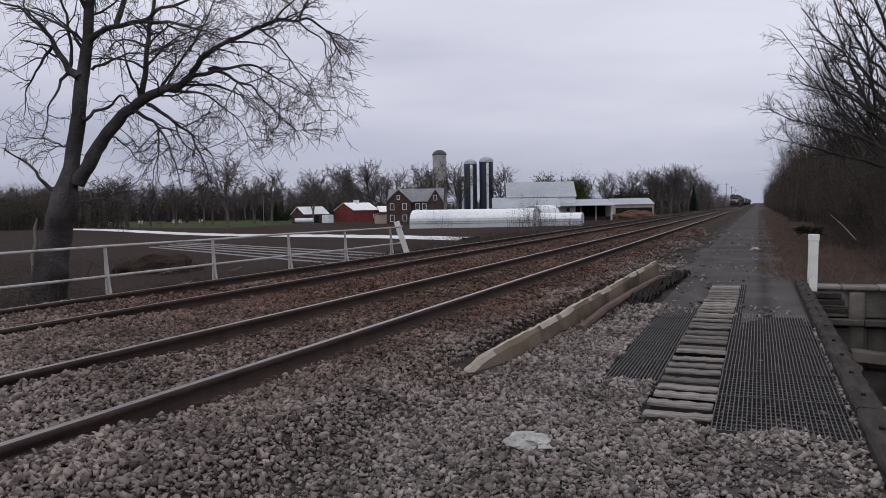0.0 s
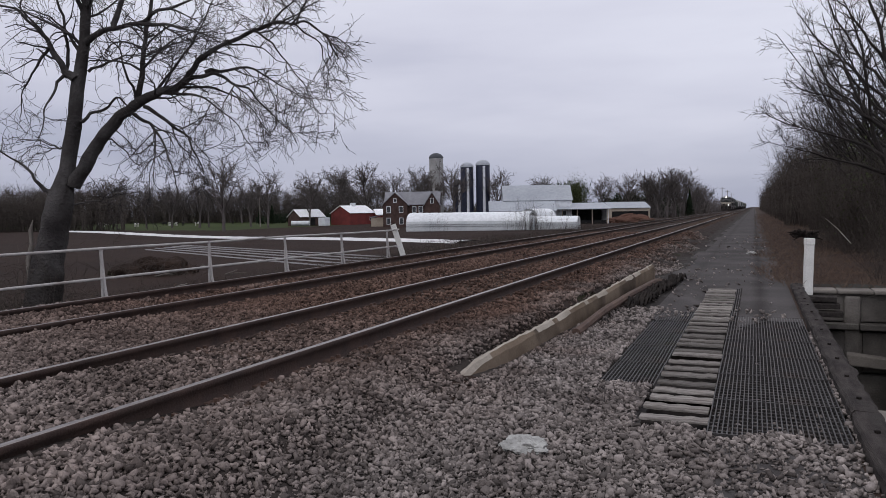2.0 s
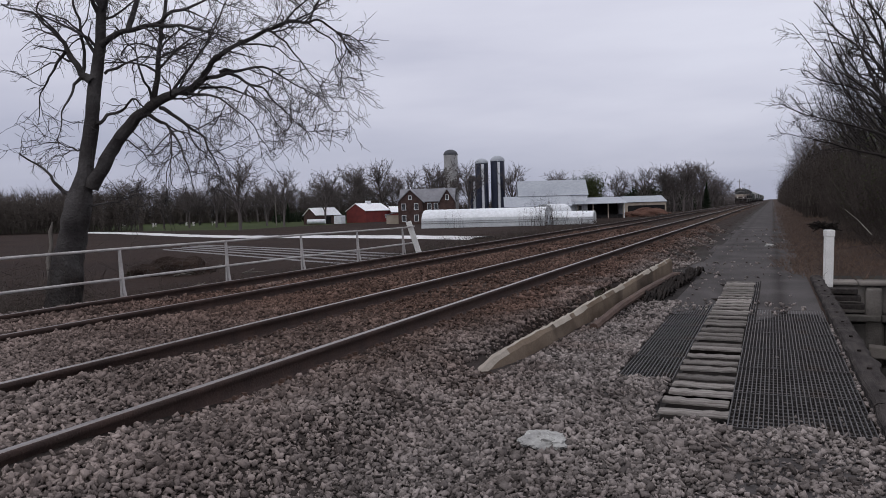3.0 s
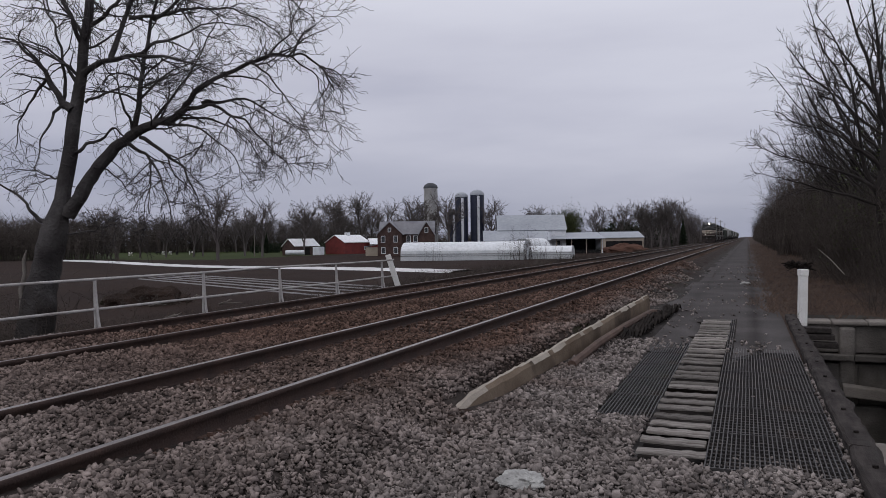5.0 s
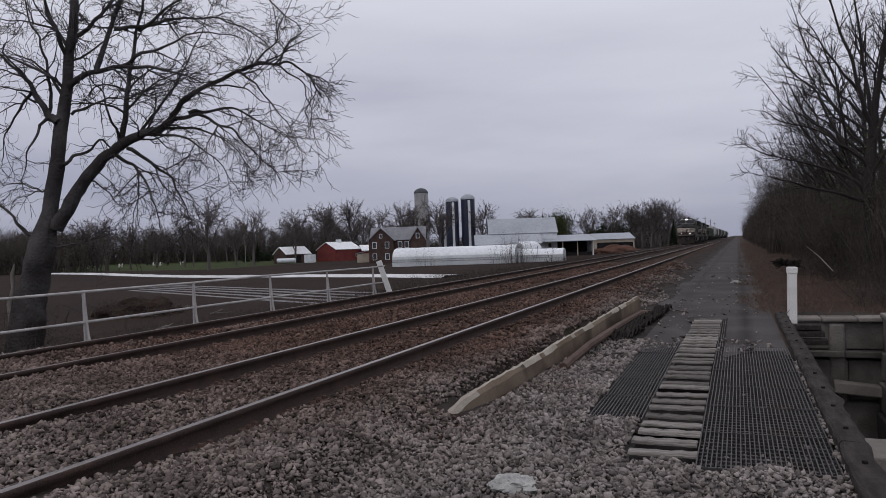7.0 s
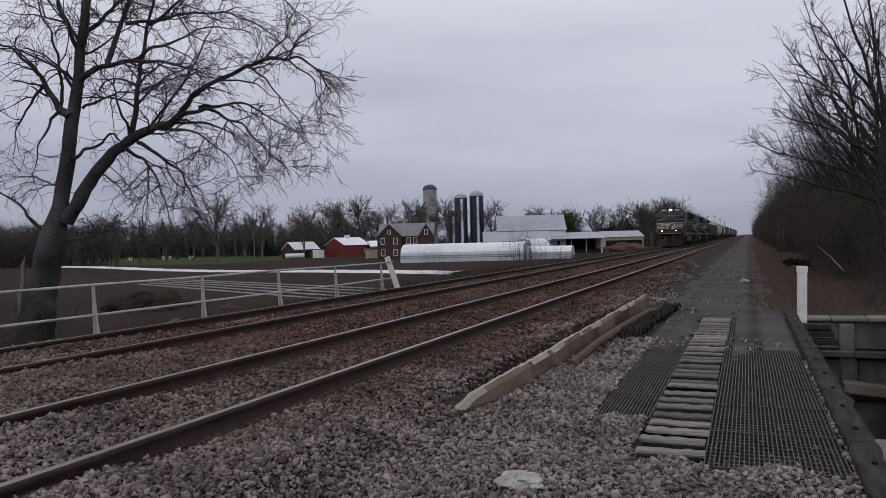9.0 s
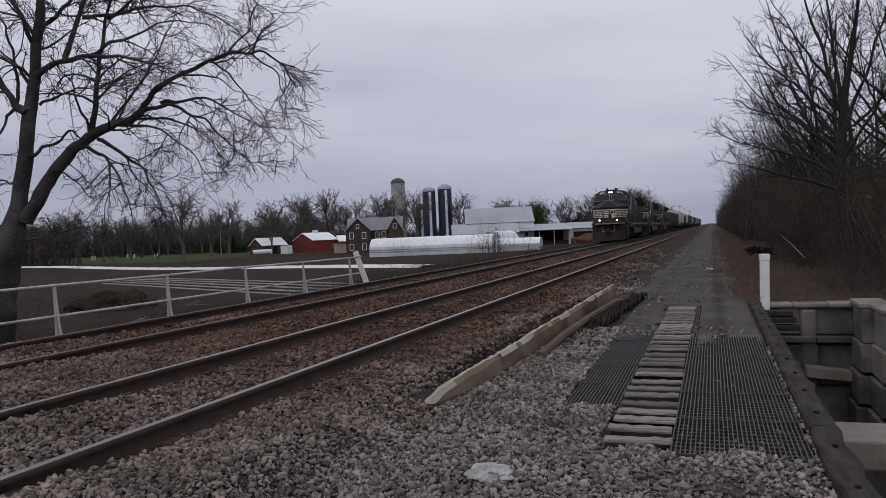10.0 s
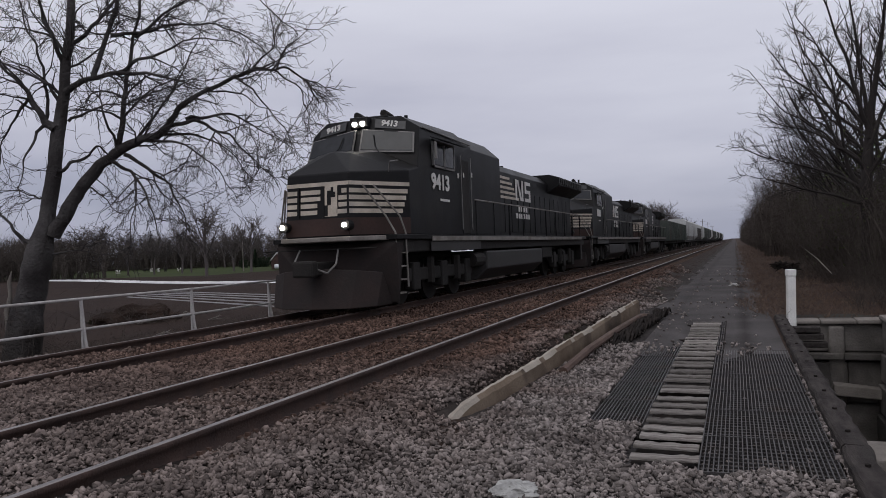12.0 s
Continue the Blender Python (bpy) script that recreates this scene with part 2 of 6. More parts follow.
# near-black for shade painted inside the sheds, also on a door and feed wall
M["darkvoid"] = surf("dark_interior_shade", (0.012, 0.012, 0.013), (0.025, 0.024, 0.024), 1, 8, 0.9, 0)
M["glass"] = surf("window_glass", (0.03, 0.035, 0.04), (0.06, 0.065, 0.07), 1, 5, 0.08, 0, spec=0.6)
M["silo_blue"] = surf("dark_blue_silo", (0.018, 0.022, 0.042), (0.032, 0.037, 0.062), 0.4, 5, 0.35, 0.1)
# concrete colour lightened to carry the haze over the farm
M["silo_grey"] = surf("haze_paled_concrete_silo", (0.30, 0.295, 0.29), (0.40, 0.395, 0.39), 0.5, 6, 0.85, 0.3)
M["silo_dome"] = surf("silo_dome", (0.05, 0.053, 0.06), (0.085, 0.09, 0.10), 0.6, 6, 0.8, 0.1)
M["mound"] = surf("red_earth_mound", (0.07, 0.038, 0.029), (0.115, 0.063, 0.047), 0.4, 4, 0.95, 0.8, depth=0.1)
M["tan"] = surf("tan_siding", (0.33, 0.28, 0.22), (0.42, 0.36, 0.29), 0.6, 8, 0.8, 0.2)
M["cowblack"] = surf("black_hide", (0.012, 0.011, 0.011), (0.03, 0.027, 0.025), 2, 12, 0.8, 0)
M["cowwhite"] = surf("white_hide", (0.6, 0.58, 0.54), (0.75, 0.73, 0.70), 2, 12, 0.8, 0)
M["black"] = surf("black_paint", (0.0065, 0.0063, 0.0068), (0.012, 0.0115, 0.0117), 1.1, 14, 0.5, 0.1, dirt=(0.02, 0.018, 0.016), dirt_at=0.58, spec=0.16)
M["under"] = surf("grimy_running_gear", (0.010, 0.009, 0.008), (0.022, 0.019, 0.017), 2, 20, 0.85, 0.4)
M["plow"] = surf("rusty_black_plough", (0.013, 0.009, 0.008), (0.026, 0.017, 0.015), 2, 20, 0.8, 0.3)
M["oxide"] = surf("dull_red_band", (0.026, 0.013, 0.010), (0.044, 0.022, 0.017), 2, 20, 0.7, 0.2)
M["stripe"] = surf("white_stripe_paint", (0.4, 0.345, 0.28), (0.56, 0.49, 0.41), 3, 30, 0.6, 0.1, dirt=(0.36, 0.32, 0.28))
M["sill"] = surf("dirty_white_sill", (0.15, 0.135, 0.12), (0.26, 0.24, 0.22), 3, 25, 0.7, 0.2, dirt=(0.14, 0.12, 0.10), dirt_at=0.5)
M["tank"] = surf("dusty_fuel_tank", (0.03, 0.029, 0.028), (0.05, 0.047, 0.045), 1.6, 14, 0.6, 0.2)
M["cabglass"] = surf("cab_glass", (0.02, 0.021, 0.024), (0.04, 0.042, 0.046), 1, 5, 0.12, 0, spec=0.22)
M["board_no"] = surf("number_board", (0.03, 0.03, 0.032), (0.05, 0.05, 0.052), 3, 20, 0.4, 0)
M["digits"] = surf("white_digits", (0.56, 0.54, 0.51), (0.64, 0.62, 0.59), 3, 20, 0.6, 0)
M["steel"] = surf("dull_steel", (0.14, 0.135, 0.13), (0.22, 0.21, 0.20), 4, 30, 0.6, 0.2, metal=0.4)
M["lamp"] = glow("headlight_glow", (1.0, 0.93, 0.82), 30.0)
M["hopper"] = surf("grey_green_wagon", (0.05, 0.06, 0.052), (0.085, 0.095, 0.083), 0.6, 8, 0.75, 0.2, dirt=(0.08, 0.07, 0.06))
M["whitecar"] = surf("pale_wagon", (0.42, 0.42, 0.41), (0.55, 0.55, 0.54), 0.6, 8, 0.7, 0.2, dirt=(0.3, 0.28, 0.26))
M["darkcar"] = surf("dark_wagon", (0.05, 0.045, 0.042), (0.085, 0.075, 0.07), 0.6, 8, 0.75, 0.2)
M["pole"] = surf("grey_pole", (0.16, 0.14, 0.125), (0.24, 0.215, 0.195), 2, 12, 0.9, 0.3)


# ---- mesh helpers ----
def mesh_object(name, bm, material, mats=()):
    me = bpy.data.meshes.new(name)
    bm.to_mesh(me)
    bm.free()
    for m in (material, *mats):
        me.materials.append(m)
    return new(name, me)


def part(name, bm, material, parent, label=""):
    ob = mesh_object(name, bm, material)
    ob.parent = parent
    return tagged(ob, label) if label else ob


def piece(name, me, parent, m):
    """A repeat on shared mesh data under its thing."""
    ob = new(name, me)
    ob.parent = parent
    ob.matrix_basis = m
    return ob


def raw_mesh(name, verts, faces, mats, idx=None, smooth=False):
    """A mesh from arrays: verts (n, 3), faces (m, 3 or 4)."""
    verts, faces = np.asarray(verts, np.float32), np.asarray(faces, np.int32)
    k = faces.shape[1]
    me = bpy.data.meshes.new(name)
    me.vertices.add(len(verts))
    me.vertices.foreach_set("co", verts.ravel())
    me.loops.add(faces.size)
    me.loops.foreach_set("vertex_index", faces.ravel())
    me.polygons.add(len(faces))
    me.polygons.foreach_set("loop_start", np.arange(0, faces.size, k, dtype=np.int32))
    me.polygons.foreach_set("loop_total", np.full(len(faces), k, np.int32))
    for m in mats:
        me.materials.append(m)
    if idx is not None:
        me.polygons.foreach_set("material_index", np.asarray(idx, np.int32))
    if smooth:
        me.polygons.foreach_set("use_smooth", np.ones(len(faces), bool))
    me.update(calc_edges=True)
    me.validate()
    return me


def block(x0, x1, y0, y1, z0, z1, b=0.0, bm=None):
    bm = bm or bmesh.new()
    vs = bmesh.ops.create_cube(bm, size=1.0)["verts"]
    bmesh.ops.transform(bm, matrix=Matrix.LocRotScale(((x0 + x1) / 2, (y0 + y1) / 2, (z0 + z1) / 2), None, (x1 - x0, y1 - y0, z1 - z0)), verts=vs)
    if b:
        bmesh.ops.bevel(bm, geom=list({e for v in vs for e in v.link_edges}), offset=b, segments=2, affect="EDGES", profile=0.5)
    return bm


def hull(pts, b=0.0, bm=None):
    bm = bm or bmesh.new()
    vs = [bm.verts.new(p) for p in pts]
    res = bmesh.ops.convex_hull(bm, input=vs)
    bmesh.ops.delete(bm, geom=[g for g in res["geom_interior"] if isinstance(g, bmesh.types.BMVert)], context="VERTS")
    bmesh.ops.dissolve_limit(bm, angle_limit=radians(3), verts=[v for v in vs if v.is_valid], edges=[e for e in bm.edges])
    if b:
        bmesh.ops.bevel(bm, geom=list(bm.edges), offset=b, segments=2, affect="EDGES", profile=0.5)
    return bm


def rod(p, q, r, sides=8, bm=None, r2=None):
    bm = bm or bmesh.new()
    p, q = Vector(p), Vector(q)
    d = q - p
    vs = bmesh.ops.create_cone(bm, cap_ends=True, segments=sides, radius1=r, radius2=r if r2 is None else r2, depth=d.length)["verts"]
    bmesh.ops.transform(bm, matrix=Matrix.Translation((p + q) / 2) @ d.to_track_quat("Z", "Y").to_matrix().to_4x4(), verts=vs)
    return bm


def bent_rod(pts, r, sides=6, bm=None):
    bm = bm or bmesh.new()
    for p, q in zip(pts[:-1], pts[1:]):
        rod(p, q, r, sides, bm)
    return bm


def slab(corners, thick, bm=None):
    """A plate from four corners, thickened along its normal."""
    bm = bm or bmesh.new()
    c = [Vector(p) for p in corners]
    n = (c[1] - c[0]).cross(c[3] - c[0]).normalized() * thick
    a = [bm.verts.new(p) for p in c]
    d = [bm.verts.new(p + n) for p in c]
    bm.faces.new(a[::-1])
    bm.faces.new(d)
    for i in range(4):
        j = (i + 1) % 4
        bm.faces.new((a[i], a[j], d[j], d[i]))
    return bm


def lettering(words, size, material, name, parent, m, depth=0.006):
    cu = bpy.data.curves.new(name, "FONT")
    cu.body, cu.size, cu.extrude, cu.align_x, cu.align_y, cu.offset = words, size, depth, "CENTER", "CENTER", size * 0.035
    tmp = bpy.data.objects.new(name, cu)
    scene.collection.objects.link(tmp)
    me = bpy.data.meshes.new_from_object(tmp, depsgraph=bpy.context.evaluated_depsgraph_get())
    bpy.data.objects.remove(tmp)
    me.materials.clear()
    me.materials.append(material)
    return piece(name, me, parent, m)


class Tubes:
    """Collects tapered polylines and turns them into one mesh."""

    def __init__(self):
        self.v, self.f, self.n = [], [], 0

    def add(self, pts, radii, sides):
        pts = np.asarray(pts, float)
        d = np.gradient(pts, axis=0)
        d /= np.linalg.norm(d, axis=1)[:, None] + 1e-9
        ref = np.array([0.3, 0.9, 0.2]) if abs(d[0][2]) > 0.7 else np.array([0, 0, 1.0])
        u = np.cross(d, ref)
        u /= np.linalg.norm(u, axis=1)[:, None] + 1e-9
        w = np.cross(d, u)
        a = np.arange(sides) * 2 * math.pi / sides
        ring = pts[:, None, :] + np.asarray(radii)[:, None, None] * (np.cos(a)[None, :, None] * u[:, None, :] + np.sin(a)[None, :, None] * w[:, None, :])
        k = len(pts)
        self.v.append(ring.reshape(-1, 3))
        i = np.arange(k - 1)[:, None] * sides + np.arange(sides)[None, :]
        j = np.arange(k - 1)[:, None] * sides + (np.arange(sides)[None, :] + 1) % sides
        q = np.stack([i, j, j + sides, i + sides], -1).reshape(-1, 4) + self.n
        self.f.append(q)
        self.n += k * sides

    def mesh(self, name, material):
        return raw_mesh(name, np.concatenate(self.v), np.concatenate(self.f), [material], smooth=True)


def blades(rng, base, tip, width):
    """Thin three-cornered stems from base to tip, two crossed triangles each."""
    d = tip - base
    a = np.cross(d, rng.normal(size=d.shape))
    a /= np.linalg.norm(a, axis=1)[:, None] + 1e-9
    c = np.cross(d, a)
    c /= np.linalg.norm(c, axis=1)[:, None] + 1e-9
    w = np.asarray(width)[:, None]
    v = np.stack([base + a * w, base - a * w * 0.5 + c * w * 0.87, base - a * w * 0.5 - c * w * 0.87, tip], 1)
    n = len(base)
    o = np.arange(n)[:, None] * 4
    f = np.concatenate([o + np.array([[0, 1, 3]]), o + np.array([[1, 2, 3]]), o + np.array([[2, 0, 3]])])
    return v.reshape(-1, 3), f


# ---- ground ----
RAIL_Z = 0.38
TRACKS = (("near", -4.33), ("far", -7.96))


def step(v, a, b):
    s = np.clip((v - a) / (b - a), 0, 1)
    return s * s * (3 - 2 * s)


def ground_z(x, y):
    x, y = np.asarray(x, float), np.asarray(y, float)
    wob = 0.05 * np.sin(x * 1.3 + y * 0.7) + 0.04 * np.sin(y * 1.9 - x * 0.8) + 0.03 * np.sin(x * 3.1 + 1.7 * y)
    wob = wob * (1 - step(x, -19, -25))
    z = 0.22 * step(x, -2.1, -2.8) - 0.22 * step(x, -9.4, -10.0)
    field = -2.5 + 0.25 * np.sin(x * 0.05) * np.sin(y * 0.04)
    wall_x = -2.40 + 0.042 * (y - 6.2)
    on = step(y, 6.0, 7.5) * (1 - step(y, 16.0, 18.0))
    z = z * (1 - on) + on * np.where(x < -9.0, z, (0.22 + 0.05 * (1 - step(x, -2.6, -3.2)) * step(y, 6.5, 10)) * step(x, wall_x - 0.08, wall_x - 0.2))
    z = z + 0.085 * (1 - step(y, -0.80 * x, -1.22 * x)) * step(x, -2.3, -3.1) * step(x, -9.9, -9.3)
    left = step(x, -10.8, -17.5)
    z = z * (1 - left) + (field + wob * 2) * left
    stream = step(x, -10.3, -10.7) * step(y, 3.0, 4.5) * (1 - step(y, 19.0, 24.0)) * (1 - step(x, -24, -34))
    z = z * (1 - stream) + (-2.7 + wob * 2 + 0.9 * step(np.abs(y - 11 - 0.25 * (x + 10)), 2.5, 6.5)) * stream
    z = z + step(x, 1.2, 2.6) * wob * 1.2
    pit = (x > 0.84) & (x < 6.2) & (y > 2.6) & (y < 16.3)
    z = np.where(pit, -2.7 + wob, z)
    z = z - np.where((x > -0.84) & (x < -0.28), 0.085, np.where(y < 10.6 + 0.5 * np.sin(x * 5), 0.05, -0.012)) * ((x > -1.30) & (x < 0.62) & (y > 5.4 + 0.12 * np.sin(x * 9)) & (y < 15.5) & ~((x < -0.8) & ((y < 6.7) | (y > 11.3))))
    return z


def spaced(*runs):
    return np.unique(np.round(np.concatenate([np.arange(a, b, s) for a, b, s in runs]), 4))


xs = spaced((-1500, -400, 110), (-400, -200, 10), (-200, -60, 3), (-60, -20, 1), (-20, -10, 0.4), (-10, 6.4, 0.2), (6.4, 30, 1.5), (30, 1600, 120))
ys = spaced((-60, 0, 2), (0, 30, 0.3), (30, 80, 1), (80, 300, 3), (300, 600, 15), (600, 3200, 200))
gx, gy = np.meshgrid(xs, ys)
gz = ground_z(gx, gy)
nx, ny = len(xs), len(ys)
ii = (np.arange(ny - 1)[:, None] * nx + np.arange(nx - 1)[None, :]).ravel()
quads = np.stack([ii, ii + 1, ii + nx + 1, ii + nx], 1)
cx, cy = (gx[:-1, :-1] + gx[1:, 1:]).ravel() / 2, (gy[:-1, :-1] + gy[1:, 1:]).ravel() / 2
rag = 0.25 * np.sin(cy * 0.9) + 0.2 * np.sin(cy * 2.3 + cx)
kind = np.full(len(cx), 3)
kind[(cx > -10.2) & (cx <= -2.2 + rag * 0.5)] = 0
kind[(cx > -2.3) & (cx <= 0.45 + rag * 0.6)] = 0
kind[(cx > 0.45 + rag * 0.6) & (cx <= 3.0 + rag)] = 2
kind[cx > 3.0 + rag] = 6
kind[(cx > -1.4 - 0.05 * rag) & (cx < 0.7) & (cy > 5.0) & (cy < 15.6)] = 1
kind[(cx > -0.3 + rag * 0.4) & (cx < 0.7) & (cy > 2.0) & (cy < 5.2)] = 1
kind[(cx > -1.7 + rag * 0.4) & (cx < 0.5 + rag * 0.4) & (cy > 15.5)] = 1
# strip under the planks: shade of the gaps put into the ground colour
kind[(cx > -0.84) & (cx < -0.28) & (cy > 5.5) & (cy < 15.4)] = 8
kind[(cx > 0.8) & (cx < 6.4) & (cy > 2.5) & (cy < 16.4)] = 7
kind[(cx < -16) & (cy > 26 + rag * 4)] = 4
kind[(cx < -60) & (cy > 165 + 0.55 * (-cx - 187) * 0.3 + rag * 3) & (cy < 560) & (cx < -125)] = 5
kind[(cx < -10.4) & (np.abs(cy - 11 - 0.25 * (cx + 10)) < 2.2) & (cx > -30)] = 7
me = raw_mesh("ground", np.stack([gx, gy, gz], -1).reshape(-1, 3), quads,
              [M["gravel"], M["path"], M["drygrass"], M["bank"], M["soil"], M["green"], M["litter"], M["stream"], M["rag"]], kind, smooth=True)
tagged(new("ground", me), "gravel railway bed, brown verge and flat farm fields", "ground", kind="structure")

# loose ballast stones
rng = np.random.default_rng(7)


def stones(name, n, box, size, label, keep=None):
    cube = np.array([[a, b, c] for a in (-1, 1) for b in (-1, 1) for c in (-1, 1)], float)
    tri = np.array([[0, 1, 3], [0, 3, 2], [4, 6, 7], [4, 7, 5], [0, 4, 5], [0, 5, 1], [2, 3, 7], [2, 7, 6], [0, 2, 6], [0, 6, 4], [1, 5, 7], [1, 7, 3]])
    base = [cube * rng.uniform(0.35, 1.15, (8, 3)) for _ in range(40)]
    x, y = rng.uniform(box[0], box[1], n), rng.uniform(box[2], box[3], n)
    if keep is not None:
        ok = keep(x, y)
        x, y = x[ok], y[ok]
    n = len(x)
    s = size * np.minimum(rng.lognormal(0, 0.33, n), 1.8)
    sc = s[:, None] * rng.uniform(0.55, 1.4, (n, 3)) * np.array([1, 1, 0.52])
    P = np.array(base)[rng.integers(0, 40, n)] * sc[:, None, :]
    q = rng.normal(size=(n, 4))
    q[:, 1:3] *= 0.45
    q /= np.linalg.norm(q, axis=1)[:, None]
    w, a, b, c = q.T
    R = np.stack([np.stack([1 - 2 * (b * b + c * c), 2 * (a * b - c * w), 2 * (a * c + b * w)], -1),
                  np.stack([2 * (a * b + c * w), 1 - 2 * (a * a + c * c), 2 * (b * c - a * w)], -1),
                  np.stack([2 * (a * c - b * w), 2 * (b * c + a * w), 1 - 2 * (a * a + b * b)], -1)], 1)
    P = np.einsum("nij,nkj->nki", R, P)
    z = ground_z(x, y) + s * rng.uniform(0.1, 1.1, n)
    P += np.stack([x, y, z], -1)[:, None, :]
    F = (tri[None] + 8 * np.arange(n)[:, None, None]).reshape(-1, 3)
    me = raw_mesh(name, P.reshape(-1, 3), F, [M["stone"]])
    return tagged(new(name, me), label, "gravel", kind="stuff")


def clear_of_bridge(x, y):
    planks = (x > -0.82) & (x < -0.29) & (y > 5.6) & (y < 15.3)
    grid = (x > -0.29) & (x < 0.62) & (y > 5.75) & (y < 15.3) | (x > -1.3) & (x < -0.8) & (y > 6.8) & (y < 12)
    wall = (x > -2.52 + 0.042 * (y - 6.2)) & (x < -2.30 + 0.042 * (y - 6.2)) & (y > 6.1) & (y < 16.3)
    worn = (x > -1.6 - 0.02 * y + 0.3 * np.sin(y * 0.7)) & (x < 0.5) & (y > 12)
    rail_line = (np.abs(x + 4.33) < 1.25) & (y > 5.0) & (rng.random(len(x)) < 0.5)
    for r in (-3.576, -5.08, -7.21, -8.715):
        rail_line |= np.abs(x - r) < 0.09
    dusty = (x > -0.35 + 0.2 * np.sin(y * 3)) & (y < 5.3)
    return ~(planks | wall | rail_line) & (~dusty | (rng.random(len(x)) < 0.5)) & (~grid | (rng.random(len(x)) < np.where(y < 5.75 + 0.25 * np.sin(x * 7), 0.85, 0.12))) & (~worn | (rng.random(len(x)) < 0.025)) & (x < 0.66) & ((x > -9.15) | (y > 11))


BALLAST = "sharp grey crushed-stone ballast stained brown along the track"
for n, box, size in ((27000, (-3.4, 0.7, 2.2, 5.4), 0.0145), (57000, (-7.2, 0.7, 5.2, 10.0), 0.0148), (16000, (-7.2, -3.3, 2.4, 5.4), 0.0148),
                     (42000, (-10.0, 0.4, 10.0, 20.0), 0.0195), (17000, (-10.0, -7.0, 3.0, 10.0), 0.017), (19000, (-10.0, 0.4, 20.0, 42.0), 0.026)):
    stones("ballast", n, box, size, BALLAST, clear_of_bridge)


# ---- railway tracks ----
def rail_mesh(name, y0, y1, top):
    prof = [(-0.07, 0), (0.07, 0), (0.07, 0.012), (0.02, 0.03), (0.009, 0.05), (0.009, 0.125), (0.036, 0.14), (0.036, 0.168),
            (0.029, 0.178), (-0.029, 0.178), (-0.036, 0.168), (-0.036, 0.14), (-0.009, 0.125), (-0.009, 0.05), (-0.02, 0.03), (-0.07, 0.012)]
    cuts = [y0, 0, 10, 25, 60, 150, 400, y1]
    v = [(x, y, z) for y in cuts for x, z in prof]
    k = len(prof)
    f = [(i * k + j, i * k + (j + 1) % k, (i + 1) * k + (j + 1) % k, (i + 1) * k + j) for i in range(len(cuts) - 1) for j in range(k)]
    idx = [1 if j % k in (8,) else 0 for i in range(len(cuts) - 1) for j in range(k)]
    return raw_mesh(name, v, f, [M["rail"], top], idx)


bm = block(-1.22, 1.22, -0.115, 0.115, -0.15, 0.0, 0.012)
tie_me = bpy.data.meshes.new("tie")
bm.to_mesh(tie_me)
bm.free()
tie_me.materials.append(M["tie"])
bm = block(-0.18, 0.18, -0.09, 0.09, 0.0, 0.014, 0.004)
for sx in (-0.10, 0.10):
    for sy in (-0.05, 0.05):
        block(sx - 0.017, sx + 0.017, sy - 0.012, sy + 0.012, 0.012, 0.045, 0, bm)
plate_me = bpy.data.meshes.new("tie_plate")
bm.to_mesh(plate_me)
bm.free()
plate_me.materials.append(M["plate"])


def railway_track(which, x):
    tr = tagged(new("railway_track"), "rusty steel rails on dark wooden ties in ballast", "railway track", "railway tracks", "structure")
    tr.location = (x, 0, 0)
    top = M["railtop"] if which == "near" else M["railrust"]
    for s in (-1, 1):
        piece("rail", rail_mesh("rail", -60, 1500, top), tr, pose(s * 0.7525, 0, RAIL_Z - 0.178))
    r = random.Random(which)
    y = -2.0
    while y < 46:
        piece("tie", tie_me, tr, pose(r.uniform(-0.04, 0.04), y, RAIL_Z - 0.150, 0, 0, r.uniform(-1.2, 1.2)))
        if y > 2:
            for s in (-1, 1):
                piece("tie_plate", plate_me, tr, pose(s * 0.7525, y, RAIL_Z - 0.160))
        y += 0.52 + r.uniform(-0.03, 0.03)
    bm = bmesh.new()
    while y < 180:
        block(-1.3, 1.3, y - 0.115, y + 0.115, 0.05, RAIL_Z - 0.150, 0, bm)
        y += 0.55
    tagged(part("ties", bm, M["tie"], tr), kind="stuff")


for which, x in TRACKS:
    railway_track(which, x)


# ---- walkway over the culvert ----
walkway = tagged(new("plank_walkway"), "weathered cross planks between steel grating panels", "walkway", kind="structure")
r = random.Random(4)
plank_shapes = []
for k in range(6):
    bm = bmesh.new()
    w, hx = r.uniform(0.055, 0.095), 0.245
    n = 8
    for i in range(n + 1):
        x = -hx + 2 * hx * i / n
        a, b, c = r.uniform(-0.012, 0.010), r.uniform(-0.012, 0.010), r.uniform(-0.006, 0.003)
        for y, z in ((-w + a, -0.022), (w + b, -0.022), (w + b, -0.008 + c), (w - 0.008 + b, c), (-w + 0.008 + a, c), (-w + a, -0.008 + c)):
            bm.verts.new((x, y, z))
    bm.verts.ensure_lookup_table()
    for i in range(n):
        for j in range(6):
            bm.faces.new((bm.verts[i * 6 + j], bm.verts[i * 6 + (j + 1) % 6], bm.verts[i * 6 + 6 + (j + 1) % 6], bm.verts[i * 6 + 6 + j]))
    bm.faces.new([bm.verts[j] for j in range(6)][::-1])
    bm.faces.new([bm.verts[n * 6 + j] for j in range(6)])
    bmesh.ops.recalc_face_normals(bm, faces=bm.faces)
    me = bpy.data.meshes.new("plank")
    bm.to_mesh(me)
    bm.free()
    me.materials.append(M["board"])
    plank_shapes.append(me)
y = 5.72
